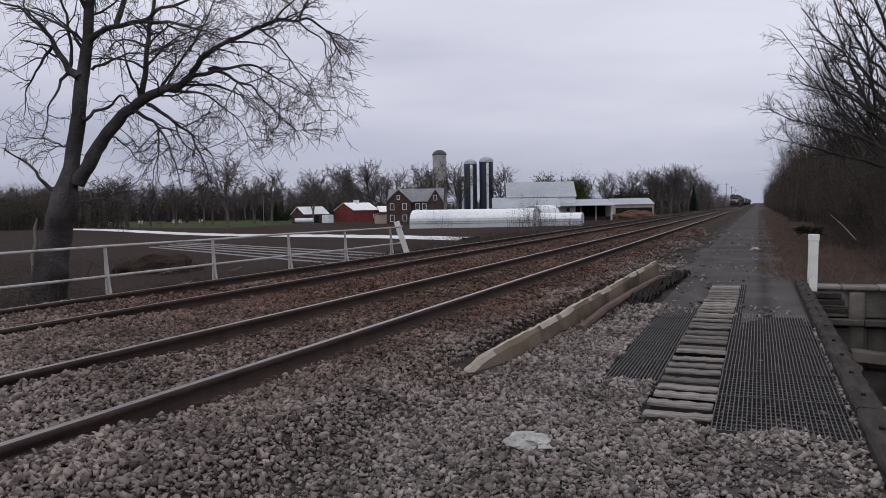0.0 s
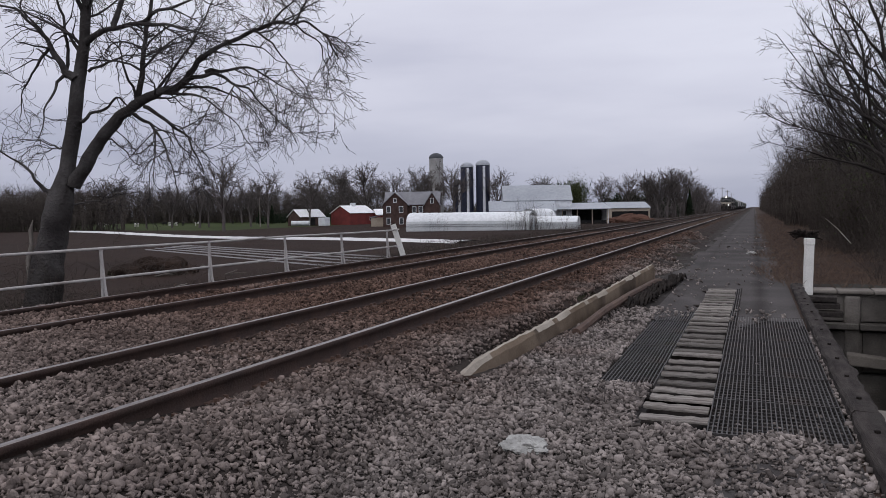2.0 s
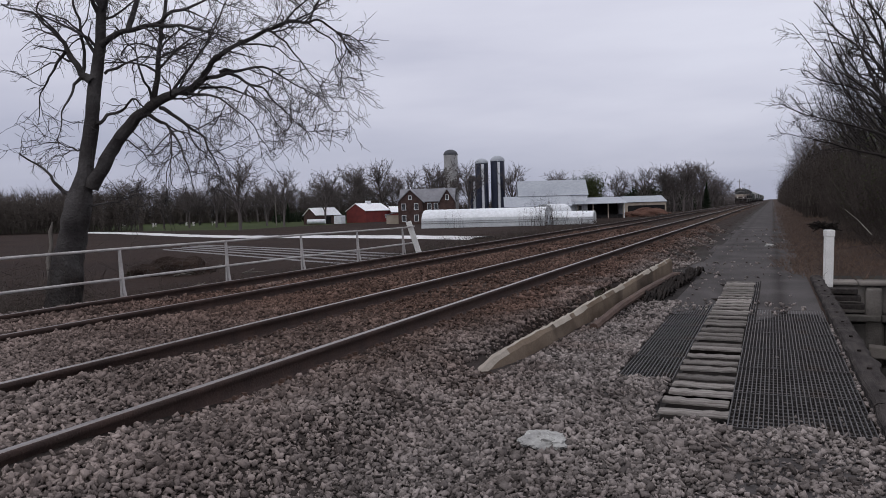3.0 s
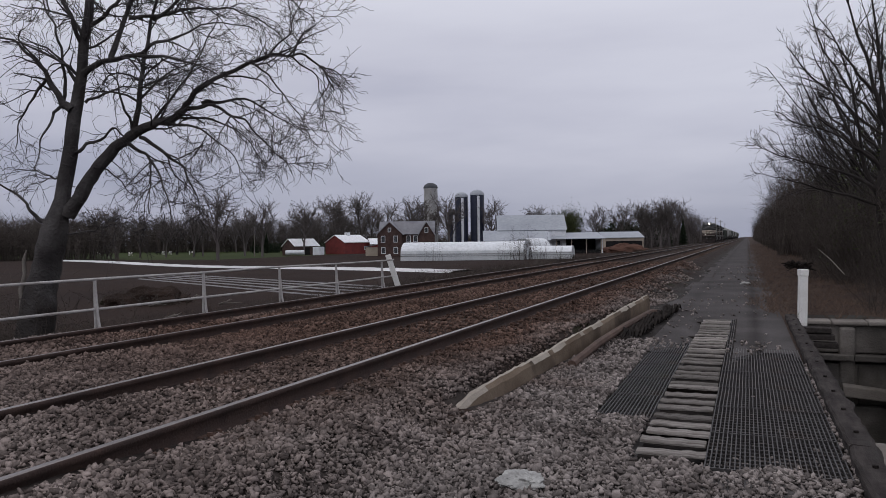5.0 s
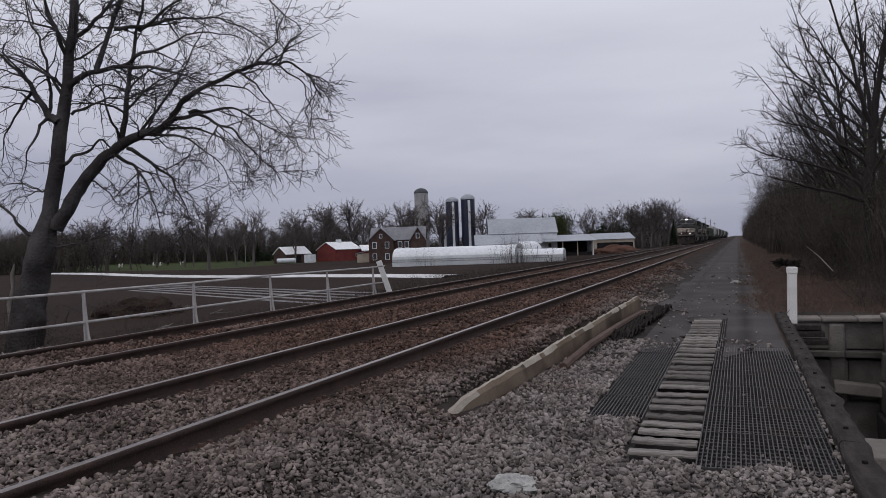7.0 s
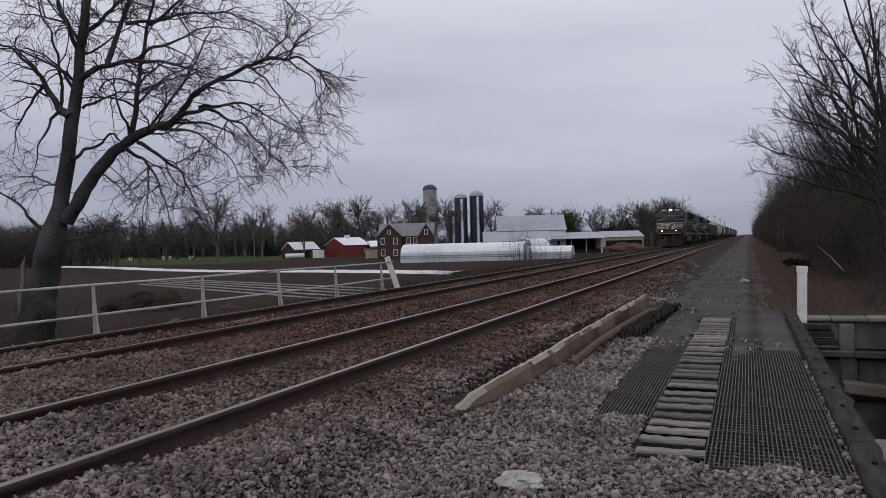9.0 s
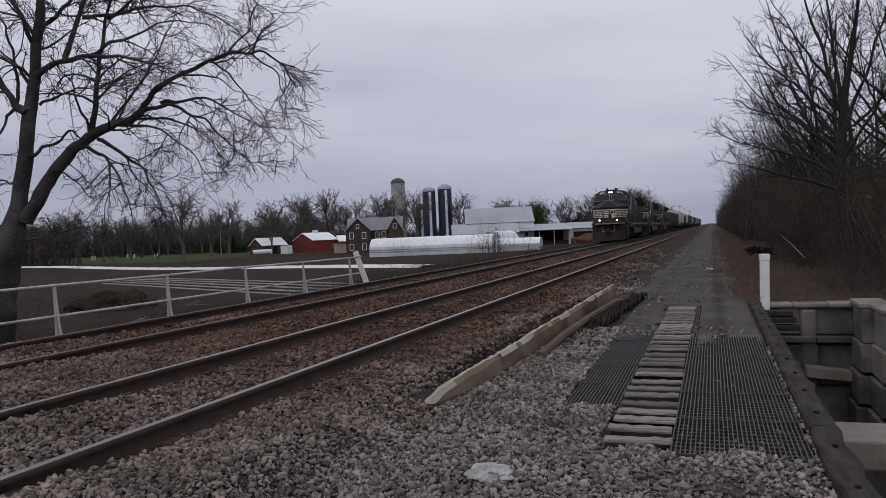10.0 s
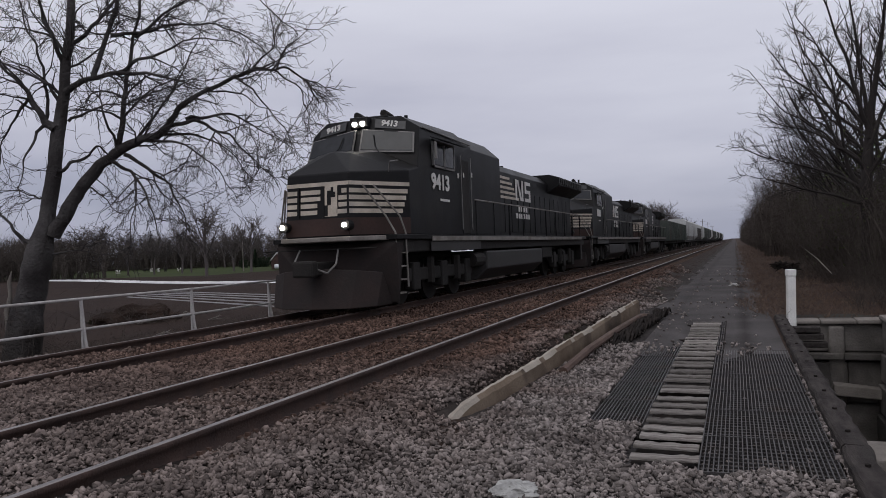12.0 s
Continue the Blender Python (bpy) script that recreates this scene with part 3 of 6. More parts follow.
while y < 15.2:
    piece("plank", plank_shapes[r.randrange(6)], walkway, pose(-0.55 + r.uniform(-0.015, 0.015), y, 0.012 + r.uniform(-0.012, 0.008), r.uniform(-2, 2), 0, r.uniform(-2.0, 2.0) + (180 if r.random() < 0.5 else 0)))
    y += 0.30 + r.uniform(-0.07, 0.07)


def grating(name, w, l, px, py):
    bm = bmesh.new()
    n = round(w / px)
    for i in range(n + 1):
        x = -w / 2 + w * i / n
        block(x - 0.0042, x + 0.0042, -l / 2, l / 2, -0.03, 0.0, 0, bm)
    n = round(l / py)
    for i in range(n + 1):
        y = -l / 2 + l * i / n
        block(-w / 2, w / 2, y - 0.004, y + 0.004, -0.026, -0.009, 0, bm)
    for y in (-l / 2, l / 2):
        block(-w / 2, w / 2, y - 0.006, y + 0.006, -0.032, 0.002, 0, bm)
    me = bpy.data.meshes.new(name)
    bm.to_mesh(me)
    bm.free()
    me.materials.append(M["grate"])
    return me


g_big, g_small = grating("grating_panel", 0.90, 0.98, 0.032, 0.10), grating("grating_panel", 0.46, 0.98, 0.032, 0.10)
for k in range(10):
    piece("grating_panel", g_big, walkway, pose(0.155, 5.85 + k * 0.985, 0.012 - 0.012 * (k > 5), r.uniform(-0.3, 0.3), 0, r.uniform(-0.3, 0.3)))
for k in range(5):
    piece("grating_panel", g_small, walkway, pose(-1.04, 7.15 + k * 0.985, 0.010, r.uniform(-0.4, 0.4), 0, r.uniform(-0.4, 0.4)))
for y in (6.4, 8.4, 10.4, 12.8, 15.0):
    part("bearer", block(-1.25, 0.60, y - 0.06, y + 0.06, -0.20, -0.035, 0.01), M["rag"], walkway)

# timber kerb beside the drop, in lengths
kerb = tagged(new("timber_kerb"), "long weathered timber kerb with bolt heads beside the drop", "kerb", kind="structure")
for a, b in ((2.6, 5.9), (5.92, 9.3), (9.32, 12.5), (12.52, 15.6)):
    bm = bmesh.new()
    n = 44
    for i in range(n + 1):
        y = a + (b - a) * i / n
        j = [0.022 * noise.noise((y * 2.6, k * 7.0, 1)) + r.uniform(-0.003, 0.003) for k in range(5)]
        for x, z in ((0.635, -0.22), (0.635 + j[0], 0.08 + j[1]), (0.655 + j[0], 0.10 + j[1]), (0.80 + j[2], 0.10 + j[3]), (0.83 + j[2] * 2, 0.075 + j[3]), (0.835 + j[4], -0.22)):
            bm.verts.new((x, y, z))
    bm.verts.ensure_lookup_table()
    for i in range(n):
        for k in range(6):
            bm.faces.new((bm.verts[i * 6 + k], bm.verts[i * 6 + 6 + k], bm.verts[i * 6 + 6 + (k + 1) % 6], bm.verts[i * 6 + (k + 1) % 6]))
    bm.faces.new([bm.verts[k] for k in range(6)])
    bm.faces.new([bm.verts[n * 6 + k] for k in range(6)][::-1])
    bmesh.ops.recalc_face_normals(bm, faces=bm.faces)
    beam = part("beam", bm, M["timber"], kerb)
    y = a + 0.4
    while y < b:
        part("bolt", rod((0.73, y, 0.085), (0.73, y, 0.115), 0.02, 6), M["rag"], beam)
        y += 0.8

# low concrete parapet beside the near track
bm = bmesh.new()
n = 110
for i in range(n + 1):
    u = i / n
    y = 6.2 + 10.1 * u
    x = -2.36 + 0.42 * u
    top = 0.145 + 0.22 * u + 0.006 * math.sin(u * 19) + 0.014 * noise.noise((u * 34, 0, 0)) + r.uniform(-0.003, 0.003) - (0.06 * (1 - u / 0.04) if u < 0.04 else 0)
    chip = max(0, 0.010 + 0.02 * noise.noise((u * 30, 3, 0))) + r.uniform(0, 0.008)
    for dx, z in ((0.03, -0.15), (0.0 - chip * 0.3, top - 0.03 - chip), (-0.025 - chip, top), (-0.085, top + r.uniform(-0.01, 0.01)), (-0.11, top - 0.04), (-0.11, -0.15)):
        bm.verts.new((x + dx, y, z))
bm.verts.ensure_lookup_table()
for i in range(n):
    for k in range(6):
        f = bm.faces.new((bm.verts[i * 6 + k], bm.verts[i * 6 + (k + 1) % 6], bm.verts[i * 6 + 6 + (k + 1) % 6], bm.verts[i * 6 + 6 + k]))
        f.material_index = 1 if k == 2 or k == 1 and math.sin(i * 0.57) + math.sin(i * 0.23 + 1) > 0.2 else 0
bm.faces.new([bm.verts[k] for k in range(6)][::-1])
bm.faces.new([bm.verts[n * 6 + k] for k in range(6)])
bmesh.ops.recalc_face_normals(bm, faces=bm.faces)
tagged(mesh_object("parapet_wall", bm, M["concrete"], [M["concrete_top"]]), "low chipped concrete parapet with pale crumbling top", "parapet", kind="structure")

bm = bent_rod([(-2.02, 9.1, 0.03), (-1.97, 10.6, 0.10), (-1.90, 12.6, 0.12), (-1.80, 15.2, 0.11), (-1.72, 16.0, 0.04)], 0.055, 8)
tagged(mesh_object("pipe", bm, M["oldpipe"]), "rusty pipe lying along the parapet foot", "pipe")
T = Tubes()
for k in range(240):
    y = r.uniform(11.6, 16.7)
    x = -2.0 + 0.042 * (y - 9) + r.uniform(0.05, 0.30)
    d = r.uniform(-0.3, 0.3)
    T.add([(x, y, 0.03), (x + d * 0.1, y + 0.2, 0.06 + r.uniform(0, 0.08)), (x + d * 0.2, y + r.uniform(0.3, 0.6), 0.02)], [0.012, 0.024, 0.008], 5)
tagged(new("debris_heap", T.mesh("debris_heap", M["rag"])), "dark matted rags and roots along the parapet", "debris", kind="stuff")

# white stone in the gravel
bm = bmesh.new()
bmesh.ops.create_icosphere(bm, subdivisions=4, radius=1)
for v in bm.verts:
    k = 1 + 0.34 * noise.noise(v.co * 1.6) + 0.22 * noise.noise(v.co * 4.5 + Vector((3, 1, 2)))
    v.co = Vector((v.co.x * 0.155 * k, v.co.y * 0.15 * k, v.co.z * (0.055 if v.co.x < 0.2 else 0.035) * k))
stone = tagged(mesh_object("stone", bm, M["whitestone"]), "pale whitish stone lying in grey ballast", "stone")
stone.matrix_world = pose(-1.35, 4.62, 0.03, 0, 0, 20)
bm = bmesh.new()
bmesh.ops.create_icosphere(bm, subdivisions=3, radius=1)
for v in bm.verts:
    k = 1 + 0.3 * noise.noise(v.co * 2.1 + Vector((9, 0, 0)))
    v.co = Vector((v.co.x * 0.15 * k, v.co.y * 0.2 * k, v.co.z * 0.06 * k))
stone = tagged(mesh_object("stone", bm, M["whitestone"]), "pale stone lying on the gravel path", "stone")
stone.matrix_world = pose(-0.08, 26.6, 0.03)


# ---- culvert masonry beside the path ----
abut = tagged(new("abutment_wall"), "stained concrete abutment in large courses above a stream", "abutment", kind="structure")
part("core", block(0.86, 6.3, 16.34, 16.8, -2.9, -0.10), M["block"], abut)
part("core", block(0.56, 0.80, 2.6, 16.3, -2.9, -0.24), M["block"], abut)
for j, (z0, z1, dy) in enumerate(((-0.66, -0.13, 0.0), (-0.80, -0.67, 0.14), (-1.62, -0.85, 0.06), (-2.85, -1.63, 0.12))):
    x = 0.88 - (0.5 if j % 2 else 0.0)
    while x < 6.2:
        w = r.uniform(0.8, 1.7)
        part("block", block(max(x, 0.86), min(x + w, 6.28) - 0.006, 16.02 - dy + r.uniform(-0.04, 0.04), 16.36, z0 + 0.003, z1 + r.uniform(-0.012, 0), 0.02), M["block"], abut)
        x += w
part("buttress", block(1.58, 1.86, 15.93, 16.3, -2.85, -0.16, 0.05), M["block"], abut)
x = 0.86
while x < 2.1:
    part("coping", block(x, x + 0.6, 15.9 + r.uniform(0, 0.08), 16.5, -0.13, -0.05 + r.uniform(-0.02, 0.01), 0.025), M["cap"], abut)
    x += 0.61
# wing wall that turns towards the camera in sloping steps
for j, z0 in enumerate((-2.85, -2.3, -1.74, -1.18, -0.66)):
    for k in range(4):
        a = 15.95 - k * 1.05
        top = z0 + 0.52 if j < 4 else -0.04
        part("block", block(2.28 + 0.05 * j + 0.16 * k, 2.9 + 0.16 * k, a - 1.035, a, z0, top - 0.01 + r.uniform(-0.01, 0.01), 0.02), M["block"], abut)
for k in range(4):
    a = 15.98 - k * 1.05
    part("coping", block(2.44 + 0.16 * k, 2.95 + 0.16 * k, a - 1.04, a, -0.04, 0.04 + r.uniform(-0.01, 0.01), 0.02), M["cap"], abut)
ledge = tagged(mesh_object("concrete_ledge", block(0.9, 3.4, 9.7, 10.6, -1.35, -1.0, 0.03), M["cap"]), "pale concrete ledge across the stream gap", "ledge", kind="structure")
for a, b, z in ((1.0, 1.35, -0.12), (1.02, 1.4, -0.24), (1.04, 1.45, -0.38)):
    tagged(mesh_object("rotten_tie", block(a - 0.12, b + 0.05, 15.35 + z * 0.4, 15.6 + z * 0.4, z - 0.1, z, 0.015), M["timber"]), "short weathered tie end stepping down beside the kerb", "timber")
bm = hull([(1.62, 15.6, -1.42), (2.62, 15.6, -1.50), (1.62, 15.9, -1.42), (2.6, 15.9, -1.5), (1.6, 15.62, -1.22), (2.2, 15.6, -1.26), (2.66, 15.62, -1.34), (1.62, 15.88, -1.2), (2.5, 15.9, -1.3)], 0.02)
tagged(mesh_object("stone_slab", bm, M["cap"]), "pale broken stone slab caught on the masonry", "stone")

# marker posts
bm = block(-0.075, 0.075, -0.075, 0.075, -0.2, 0.80, 0.012)
block(-0.085, 0.085, -0.085, 0.085, 0.80, 0.93, 0.015, bm)
post = tagged(mesh_object("marker_post", bm, M["whitepost"]), "square white painted post beside the path", "post")
post.matrix_world = pose(0.96, 16.0, 0.0, 0.5, 1.2, 12)
T = Tubes()
for k in range(40):
    p = np.array([0.96 + r.uniform(-0.25, 0.12), 16.18, 0.97 + r.uniform(-0.05, 0.06)])
    T.add([p, p + (r.uniform(-0.1, 0.1), r.uniform(-0.05, 0.05), r.uniform(-0.02, 0.09)), p + (r.uniform(-0.2, 0.2), 0.05, r.uniform(-0.06, 0.05))], [0.01, 0.022, 0.006], 4)
T.add([(0.9, 16.2, -0.1), (0.92, 16.2, 0.5), (0.95, 16.18, 1.0)], [0.02, 0.02, 0.02], 6)
tagged(new("dead_branch", T.mesh("dead_branch", M["rag"])), "dark dead bramble caught behind the white post", "branch")
bm = block(-0.085, 0.085, -0.06, 0.06, -0.3, 1.05, 0.012)
lean_post = tagged(mesh_object("marker_post", bm, M["whitepost"]), "leaning white painted post at the railing end", "post")
lean_post.matrix_world = pose(-10.05, 21.0, 0.16, 0, -17, 25)

# ---- railing ----
railing = tagged(new("railing"), "two-rail galvanised pipe railing along the culvert edge", "railing", kind="structure")
RX = -10.2
for k, y in enumerate((1.5, 4.15, 6.82, 9.5, 12.2, 14.88, 17.5, 20.2)):
    bm = rod((0, 0, -0.35), (0, 0, 0.97), 0.028, 8)
    rod((0.15, 0, -0.25), (0.05, 0, 0.30), 0.024, 8, bm)
    rod((0.05, 0, 0.30), (0.0, 0, 0.92), 0.024, 8, bm)
    block(-0.09, 0.2, -0.08, 0.08, -0.30, -0.05, 0.01, bm)
    p = part("post", bm, M["pipe"], railing)
    p.matrix_basis = pose(RX, y, 0.05, 0, r.uniform(-1, 1), 0)
for z in (0.95, 0.45):
    bm = bent_rod([(RX, y, z + 0.05 + r.uniform(-0.012, 0.012)) for y in (-3, 1.5, 4.15, 6.82, 9.5, 12.2, 14.88, 17.5, 20.2, 21.0)], 0.023, 8)
    part("rail", bm, M["pipe"], railing)
tagged(mesh_object("culvert_headwall", block(-10.62, -9.95, -2, 21.4, -2.9, 0.0, 0.02), M["block"]), "dark concrete headwall under the railing", "wall", kind="structure")


# ---- train ----
def lerp(a, b, t):
    return tuple(p + (q - p) * t for p, q in zip(a, b))


def truck(parent, y, name="truck"):
    """A three-axle bogie."""
    bm = bmesh.new()
    for s in (-1, 1):
        block(s * 1.12 - 0.09, s * 1.12 + 0.09, y - 2.2, y + 2.2, 0.52, 0.82, 0.04, bm)
        for k in (-1.75, 0, 1.75):
            block(s * 1.12 - 0.13, s * 1.12 + 0.13, y + k - 0.22, y + k + 0.22, 0.32, 0.95, 0.04, bm)
        for k in (-0.9, 0.9):
            rod((s * 1.2, y + k, 0.45), (s * 1.2, y + k, 1.05), 0.13, 8, bm)
    t = part(name, bm, M["under"], parent)
    for k in (-1.75, 0, 1.75):
        for s in (-1, 1):
            part("wheel", rod((s * 0.69, y + k, 0.51), (s * 0.82, y + k, 0.51), 0.51, 20), M["under"], t)
    return t


def locomotive(number, label):
    """Origin at rail top under the front; the body runs to +y."""
    L = 22.1
    loco = tagged(new("locomotive"), label, "locomotive", "train locomotives")
    body = part("underframe", block(-1.42, 1.42, 0.75, L - 0.6, 1.18, 1.46, 0.03), M["under"], loco)
    part("walkway_deck", block(-1.5, 1.5, 0.7, L - 0.55, 1.46, 1.56, 0.01), M["black"], loco)
    for s in (-1, 1):
        part("sill_stripe", block(s * 1.512 - 0.012, s * 1.512 + 0.012, 2.6, L - 1.6, 1.42, 1.53, 0.004), M["sill"], loco, "dirty white sill stripe")
    # nose
    nose = [(-0.74, 0.06, 1.56), (0.74, 0.06, 1.56), (1.48, 1.45, 1.56), (-1.48, 1.45, 1.56), (1.48, 2.2, 1.56), (-1.48, 2.2, 1.56),
            (-0.72, 0.16, 2.86), (0.72, 0.16, 2.86), (1.46, 1.52, 2.95), (-1.46, 1.52, 2.95), (0.4, 0.9, 3.34), (-0.4, 0.9, 3.34),
            (0.0, 0.85, 3.40), (0.0, 1.95, 3.52), (0.6, 1.95, 3.46), (-0.6, 1.95, 3.46), (1.46, 2.2, 3.1), (-1.46, 2.2, 3.1)]
    nose_ob = part("nose", hull(nose, 0.025), M["black"], loco, "black faceted nose with white stripes and dull red band")
    # paint on the three faces of the nose, laid 6 mm proud
    faces = (((-0.74, 0.06, 1.56), (0.74, 0.06, 1.56), (-0.72, 0.157, 2.82), (0.72, 0.157, 2.82)),
             ((0.74, 0.06, 1.56), (1.48, 1.45, 1.56), (0.72, 0.157, 2.82), (1.46, 1.513, 2.82)),
             ((-1.48, 1.45, 1.56), (-0.74, 0.06, 1.56), (-1.46, 1.513, 2.82), (-0.72, 0.157, 2.82)))

    def band(face, u0, u1, z0, z1, off=0.006, bm=None):
        a, b, c, d = face
        q = lambda u, z: lerp(lerp(a, b, u), lerp(c, d, u), (z - 1.56) / 1.26)
        nrm = (Vector(b) - Vector(a)).cross(Vector(c) - Vector(a)).normalized() * 0.003
        return slab([Vector(q(u0, z0)) + nrm, Vector(q(u1, z0)) + nrm, Vector(q(u1, z1)) + nrm, Vector(q(u0, z1)) + nrm], off, bm)

    for k, face in enumerate(faces):
        part("red_band", band(face, 0.0, 1.0, 1.58, 1.93, 0.004), M["oxide"], nose_ob, "dull red band")
        part("stripe", band(face, 0, 1, 2.60, 2.68), M["stripe"], nose_ob)
        for z in (2.44, 2.30, 2.16, 2.02):
            if k == 0:
                part("stripe", band(face, 0.01, 0.17, z, z + 0.09), M["stripe"], nose_ob)
                part("stripe", band(face, 0.23, 0.55 - 0.05 * (z < 2.2), z, z + 0.09), M["stripe"], nose_ob)
                part("stripe", band(face, 0.84 + 0.05 * (z > 2.4) - 0.04 * (z < 2.1), 0.99, z, z + 0.09), M["stripe"], nose_ob)
            else:
                cut = (2.6 - z) * 0.22
                part("stripe", band(face, 0 if k == 1 else cut, 1 - cut if k == 1 else 1, z, z + 0.09), M["stripe"], nose_ob)
    # emblem: a pale panel with a dark rearing shape, as plain forms
    part("emblem_panel", band(faces[0], 0.62, 0.82, 1.97, 2.60), M["stripe"], nose_ob, "pale emblem panel")
    for u0, u1, z0, z1 in ((0.66, 0.72, 2.20, 2.50), (0.72, 0.79, 2.36, 2.47), (0.62, 0.67, 1.98, 2.20), (0.72, 0.76, 2.47, 2.57), (0.57, 0.61, 1.97, 2.56)):
        part("emblem_bar", band(faces[0], u0, u1, z0, z1, 0.012), M["black"], nose_ob, "plain dark emblem form")
    for u in (0.18, 0.975):
        part("door_edge", band(faces[0], u, u + 0.03, 1.96, 2.60, 0.02), M["black"], nose_ob)
    # cab
    roof = [(0.95, 2.32, 4.30), (-0.95, 2.32, 4.30), (1.38, 2.40, 4.02), (-1.38, 2.40, 4.02), (0.98, 5.7, 4.34), (-0.98, 5.7, 4.34), (1.46, 5.7, 3.9), (-1.46, 5.7, 3.9),
            (1.46, 5.7, 1.56), (-1.46, 5.7, 1.56), (1.46, 1.95, 1.56), (-1.46, 1.95, 1.56), (1.46, 2.02, 3.05), (-1.46, 2.02, 3.05), (0, 1.82, 3.2), (0, 2.18, 4.05), (0, 2.26, 4.31)]
    cab = part("cab", hull(roof, 0.02), M["black"], loco, "black wide-nosed driving cab")
    for s in (-1, 1):
        lo0, lo1, up0, up1 = (0, 1.82, 3.2), (s * 1.46, 2.02, 3.12), (0, 2.26, 4.31), (s * 1.36, 2.40, 4.10)
        lo = lambda u: lerp(lo0, lo1, u)
        up = lambda u: lerp(up0, up1, u)
        at = lambda u, v: lerp(lo(u), up(u), v)

        def pane(u0, u1, v0, v1, out, thick, s=s, at=at):
            c = [Vector(at(u, v)) + Vector((0, -out, out * 0.5)) for u, v in ((u0, v0), (u1, v0), (u1, v1), (u0, v1))]
            return slab(c if s > 0 else c[::-1], thick)

        frame_ob = part("windshield_frame", pane(0.05, 0.95, 0.26, 0.75, 0.03, 0.02), M["steel"], cab)
        part("windshield", pane(0.08, 0.92, 0.30, 0.72, 0.052, 0.012), M["cabglass"], cab, "dark windshield pane")
        part("number_board", pane(0.27, 0.80, 0.79, 0.985, 0.04, 0.03), M["board_no"], cab)
        bm = bent_rod([Vector(at(0.5, 0.05)) + Vector((0, -0.1, 0.03)), Vector(at(0.32, 0.4)) + Vector((0, -0.1, 0.03)), Vector(at(0.28, 0.62)) + Vector((0, -0.09, 0.03))], 0.012, 5)
        part("wiper", bm, M["black"], cab)
        if number:
            c = Vector(at(0.53, 0.89)) + Vector((0, -0.078, 0.04))
            ex = (Vector(at(0.8, 0.89)) - Vector(at(0.27, 0.89))).normalized() * s
            ez = ex.cross(Vector(at(0.53, 0.98)) - Vector(at(0.53, 0.8))).normalized()
            board = Matrix((ex, ez.cross(ex), ez)).transposed().to_4x4()
            lettering(number, 0.20, M["digits"], "board_number", cab, Matrix.Translation(c) @ board)
        part("cab_window", block(s * 1.475 - 0.02, s * 1.475 + 0.02, 2.95, 3.55, 3.2, 3.72, 0.01), M["cabglass"], cab)
        part("cab_window", block(s * 1.475 - 0.02, s * 1.475 + 0.02, 3.68, 4.25, 3.2, 3.72, 0.01), M["cabglass"], cab)
        bm = bmesh.new()
        for y0, y1, z0, z1 in ((2.88, 4.32, 3.14, 3.19), (2.88, 4.32, 3.73, 3.78), (2.88, 2.94, 3.14, 3.78), (4.26, 4.32, 3.14, 3.78), (3.58, 3.65, 3.14, 3.78)):
            block(s * 1.48 - 0.025, s * 1.48 + 0.025, y0, y1, z0, z1, 0, bm)
        part("window_frame", bm, M["steel"], cab)
        part("sunshade", slab([(s * 1.48, 2.8, 3.84), (s * 1.48, 4.4, 3.84), (s * 1.78, 4.4, 3.74), (s * 1.78, 2.8, 3.74)][::s], 0.02), M["black"], cab)
        if number:
            lettering(number, 0.50, M["digits"], "road_number", cab, pose(s * 1.475, 3.36, 2.79, 90, 0, 90 * s) @ Matrix.Diagonal((1.18, 1, 1, 1)))
        else:
            part("road_number", block(s * 1.475 - 0.012, s * 1.475 + 0.012, 2.9, 3.9, 2.6, 2.95), M["digits"], cab)
        part("mirror", block(s * 1.62 - 0.03, s * 1.62 + 0.03, 2.72, 2.78, 3.3, 3.7, 0.01), M["steel"], cab)
        # seams and grabs on the cab side
        bm = rod((s * 1.50, 4.75, 1.7), (s * 1.50, 4.75, 3.6), 0.016, 6)
        rod((s * 1.50, 5.5, 1.7), (s * 1.50, 5.5, 3.6), 0.016, 6, bm)
        part("grab_rail", bm, M["steel"], cab)
        part("cab_door", block(s * 1.46 - 0.018, s * 1.46 + 0.018, 4.85, 5.4, 1.6, 3.5, 0.01), M["under"], cab)
    for s in (-0.10, 0.10):
        part("headlight", rod((s, 2.12, 4.17), (s, 2.06, 4.16), 0.058, 16), M["lamp"], cab, "lit headlight")
    part("headlight_housing", block(-0.24, 0.24, 2.10, 2.4, 4.06, 4.33, 0.03), M["black"], cab)
    bm = block(-0.5, 0.5, 2.6, 3.4, 4.28, 4.42, 0.04)
    rod((0.4, 3.9, 4.3), (0.4, 3.9, 4.6), 0.05, 8, bm)
    part("roof_box", bm, M["black"], cab)
    for s in (-1, 1):
        for y, z in ((4.55, 3.0), (4.95, 3.05), (5.6, 3.1)):
            part("marker_plate", block(s * 1.478 - 0.01, s * 1.478 + 0.01, y, y + 0.07, z, z + 0.12), M["digits"], cab)
        part("horn", rod((s * 0.35, 3.2, 4.48), (s * 0.35, 2.7, 4.48), 0.04, 8, None, 0.09), M["under"], cab)
        part("rain_gutter", rod((s * 1.40, 2.5, 4.02), (s * 1.46, 5.6, 3.95), 0.025, 6), M["steel"], cab)
        part("skirt_panel", block(s * 1.47 - 0.015, s * 1.47 + 0.015, 2.6, 6.2, 1.18, 1.40, 0.01), M["tank"], cab)
        part("data_bar", block(s * 1.478 - 0.008, s * 1.478 + 0.008, 3.3, 3.9, 2.36, 2.42), M["digits"], cab)
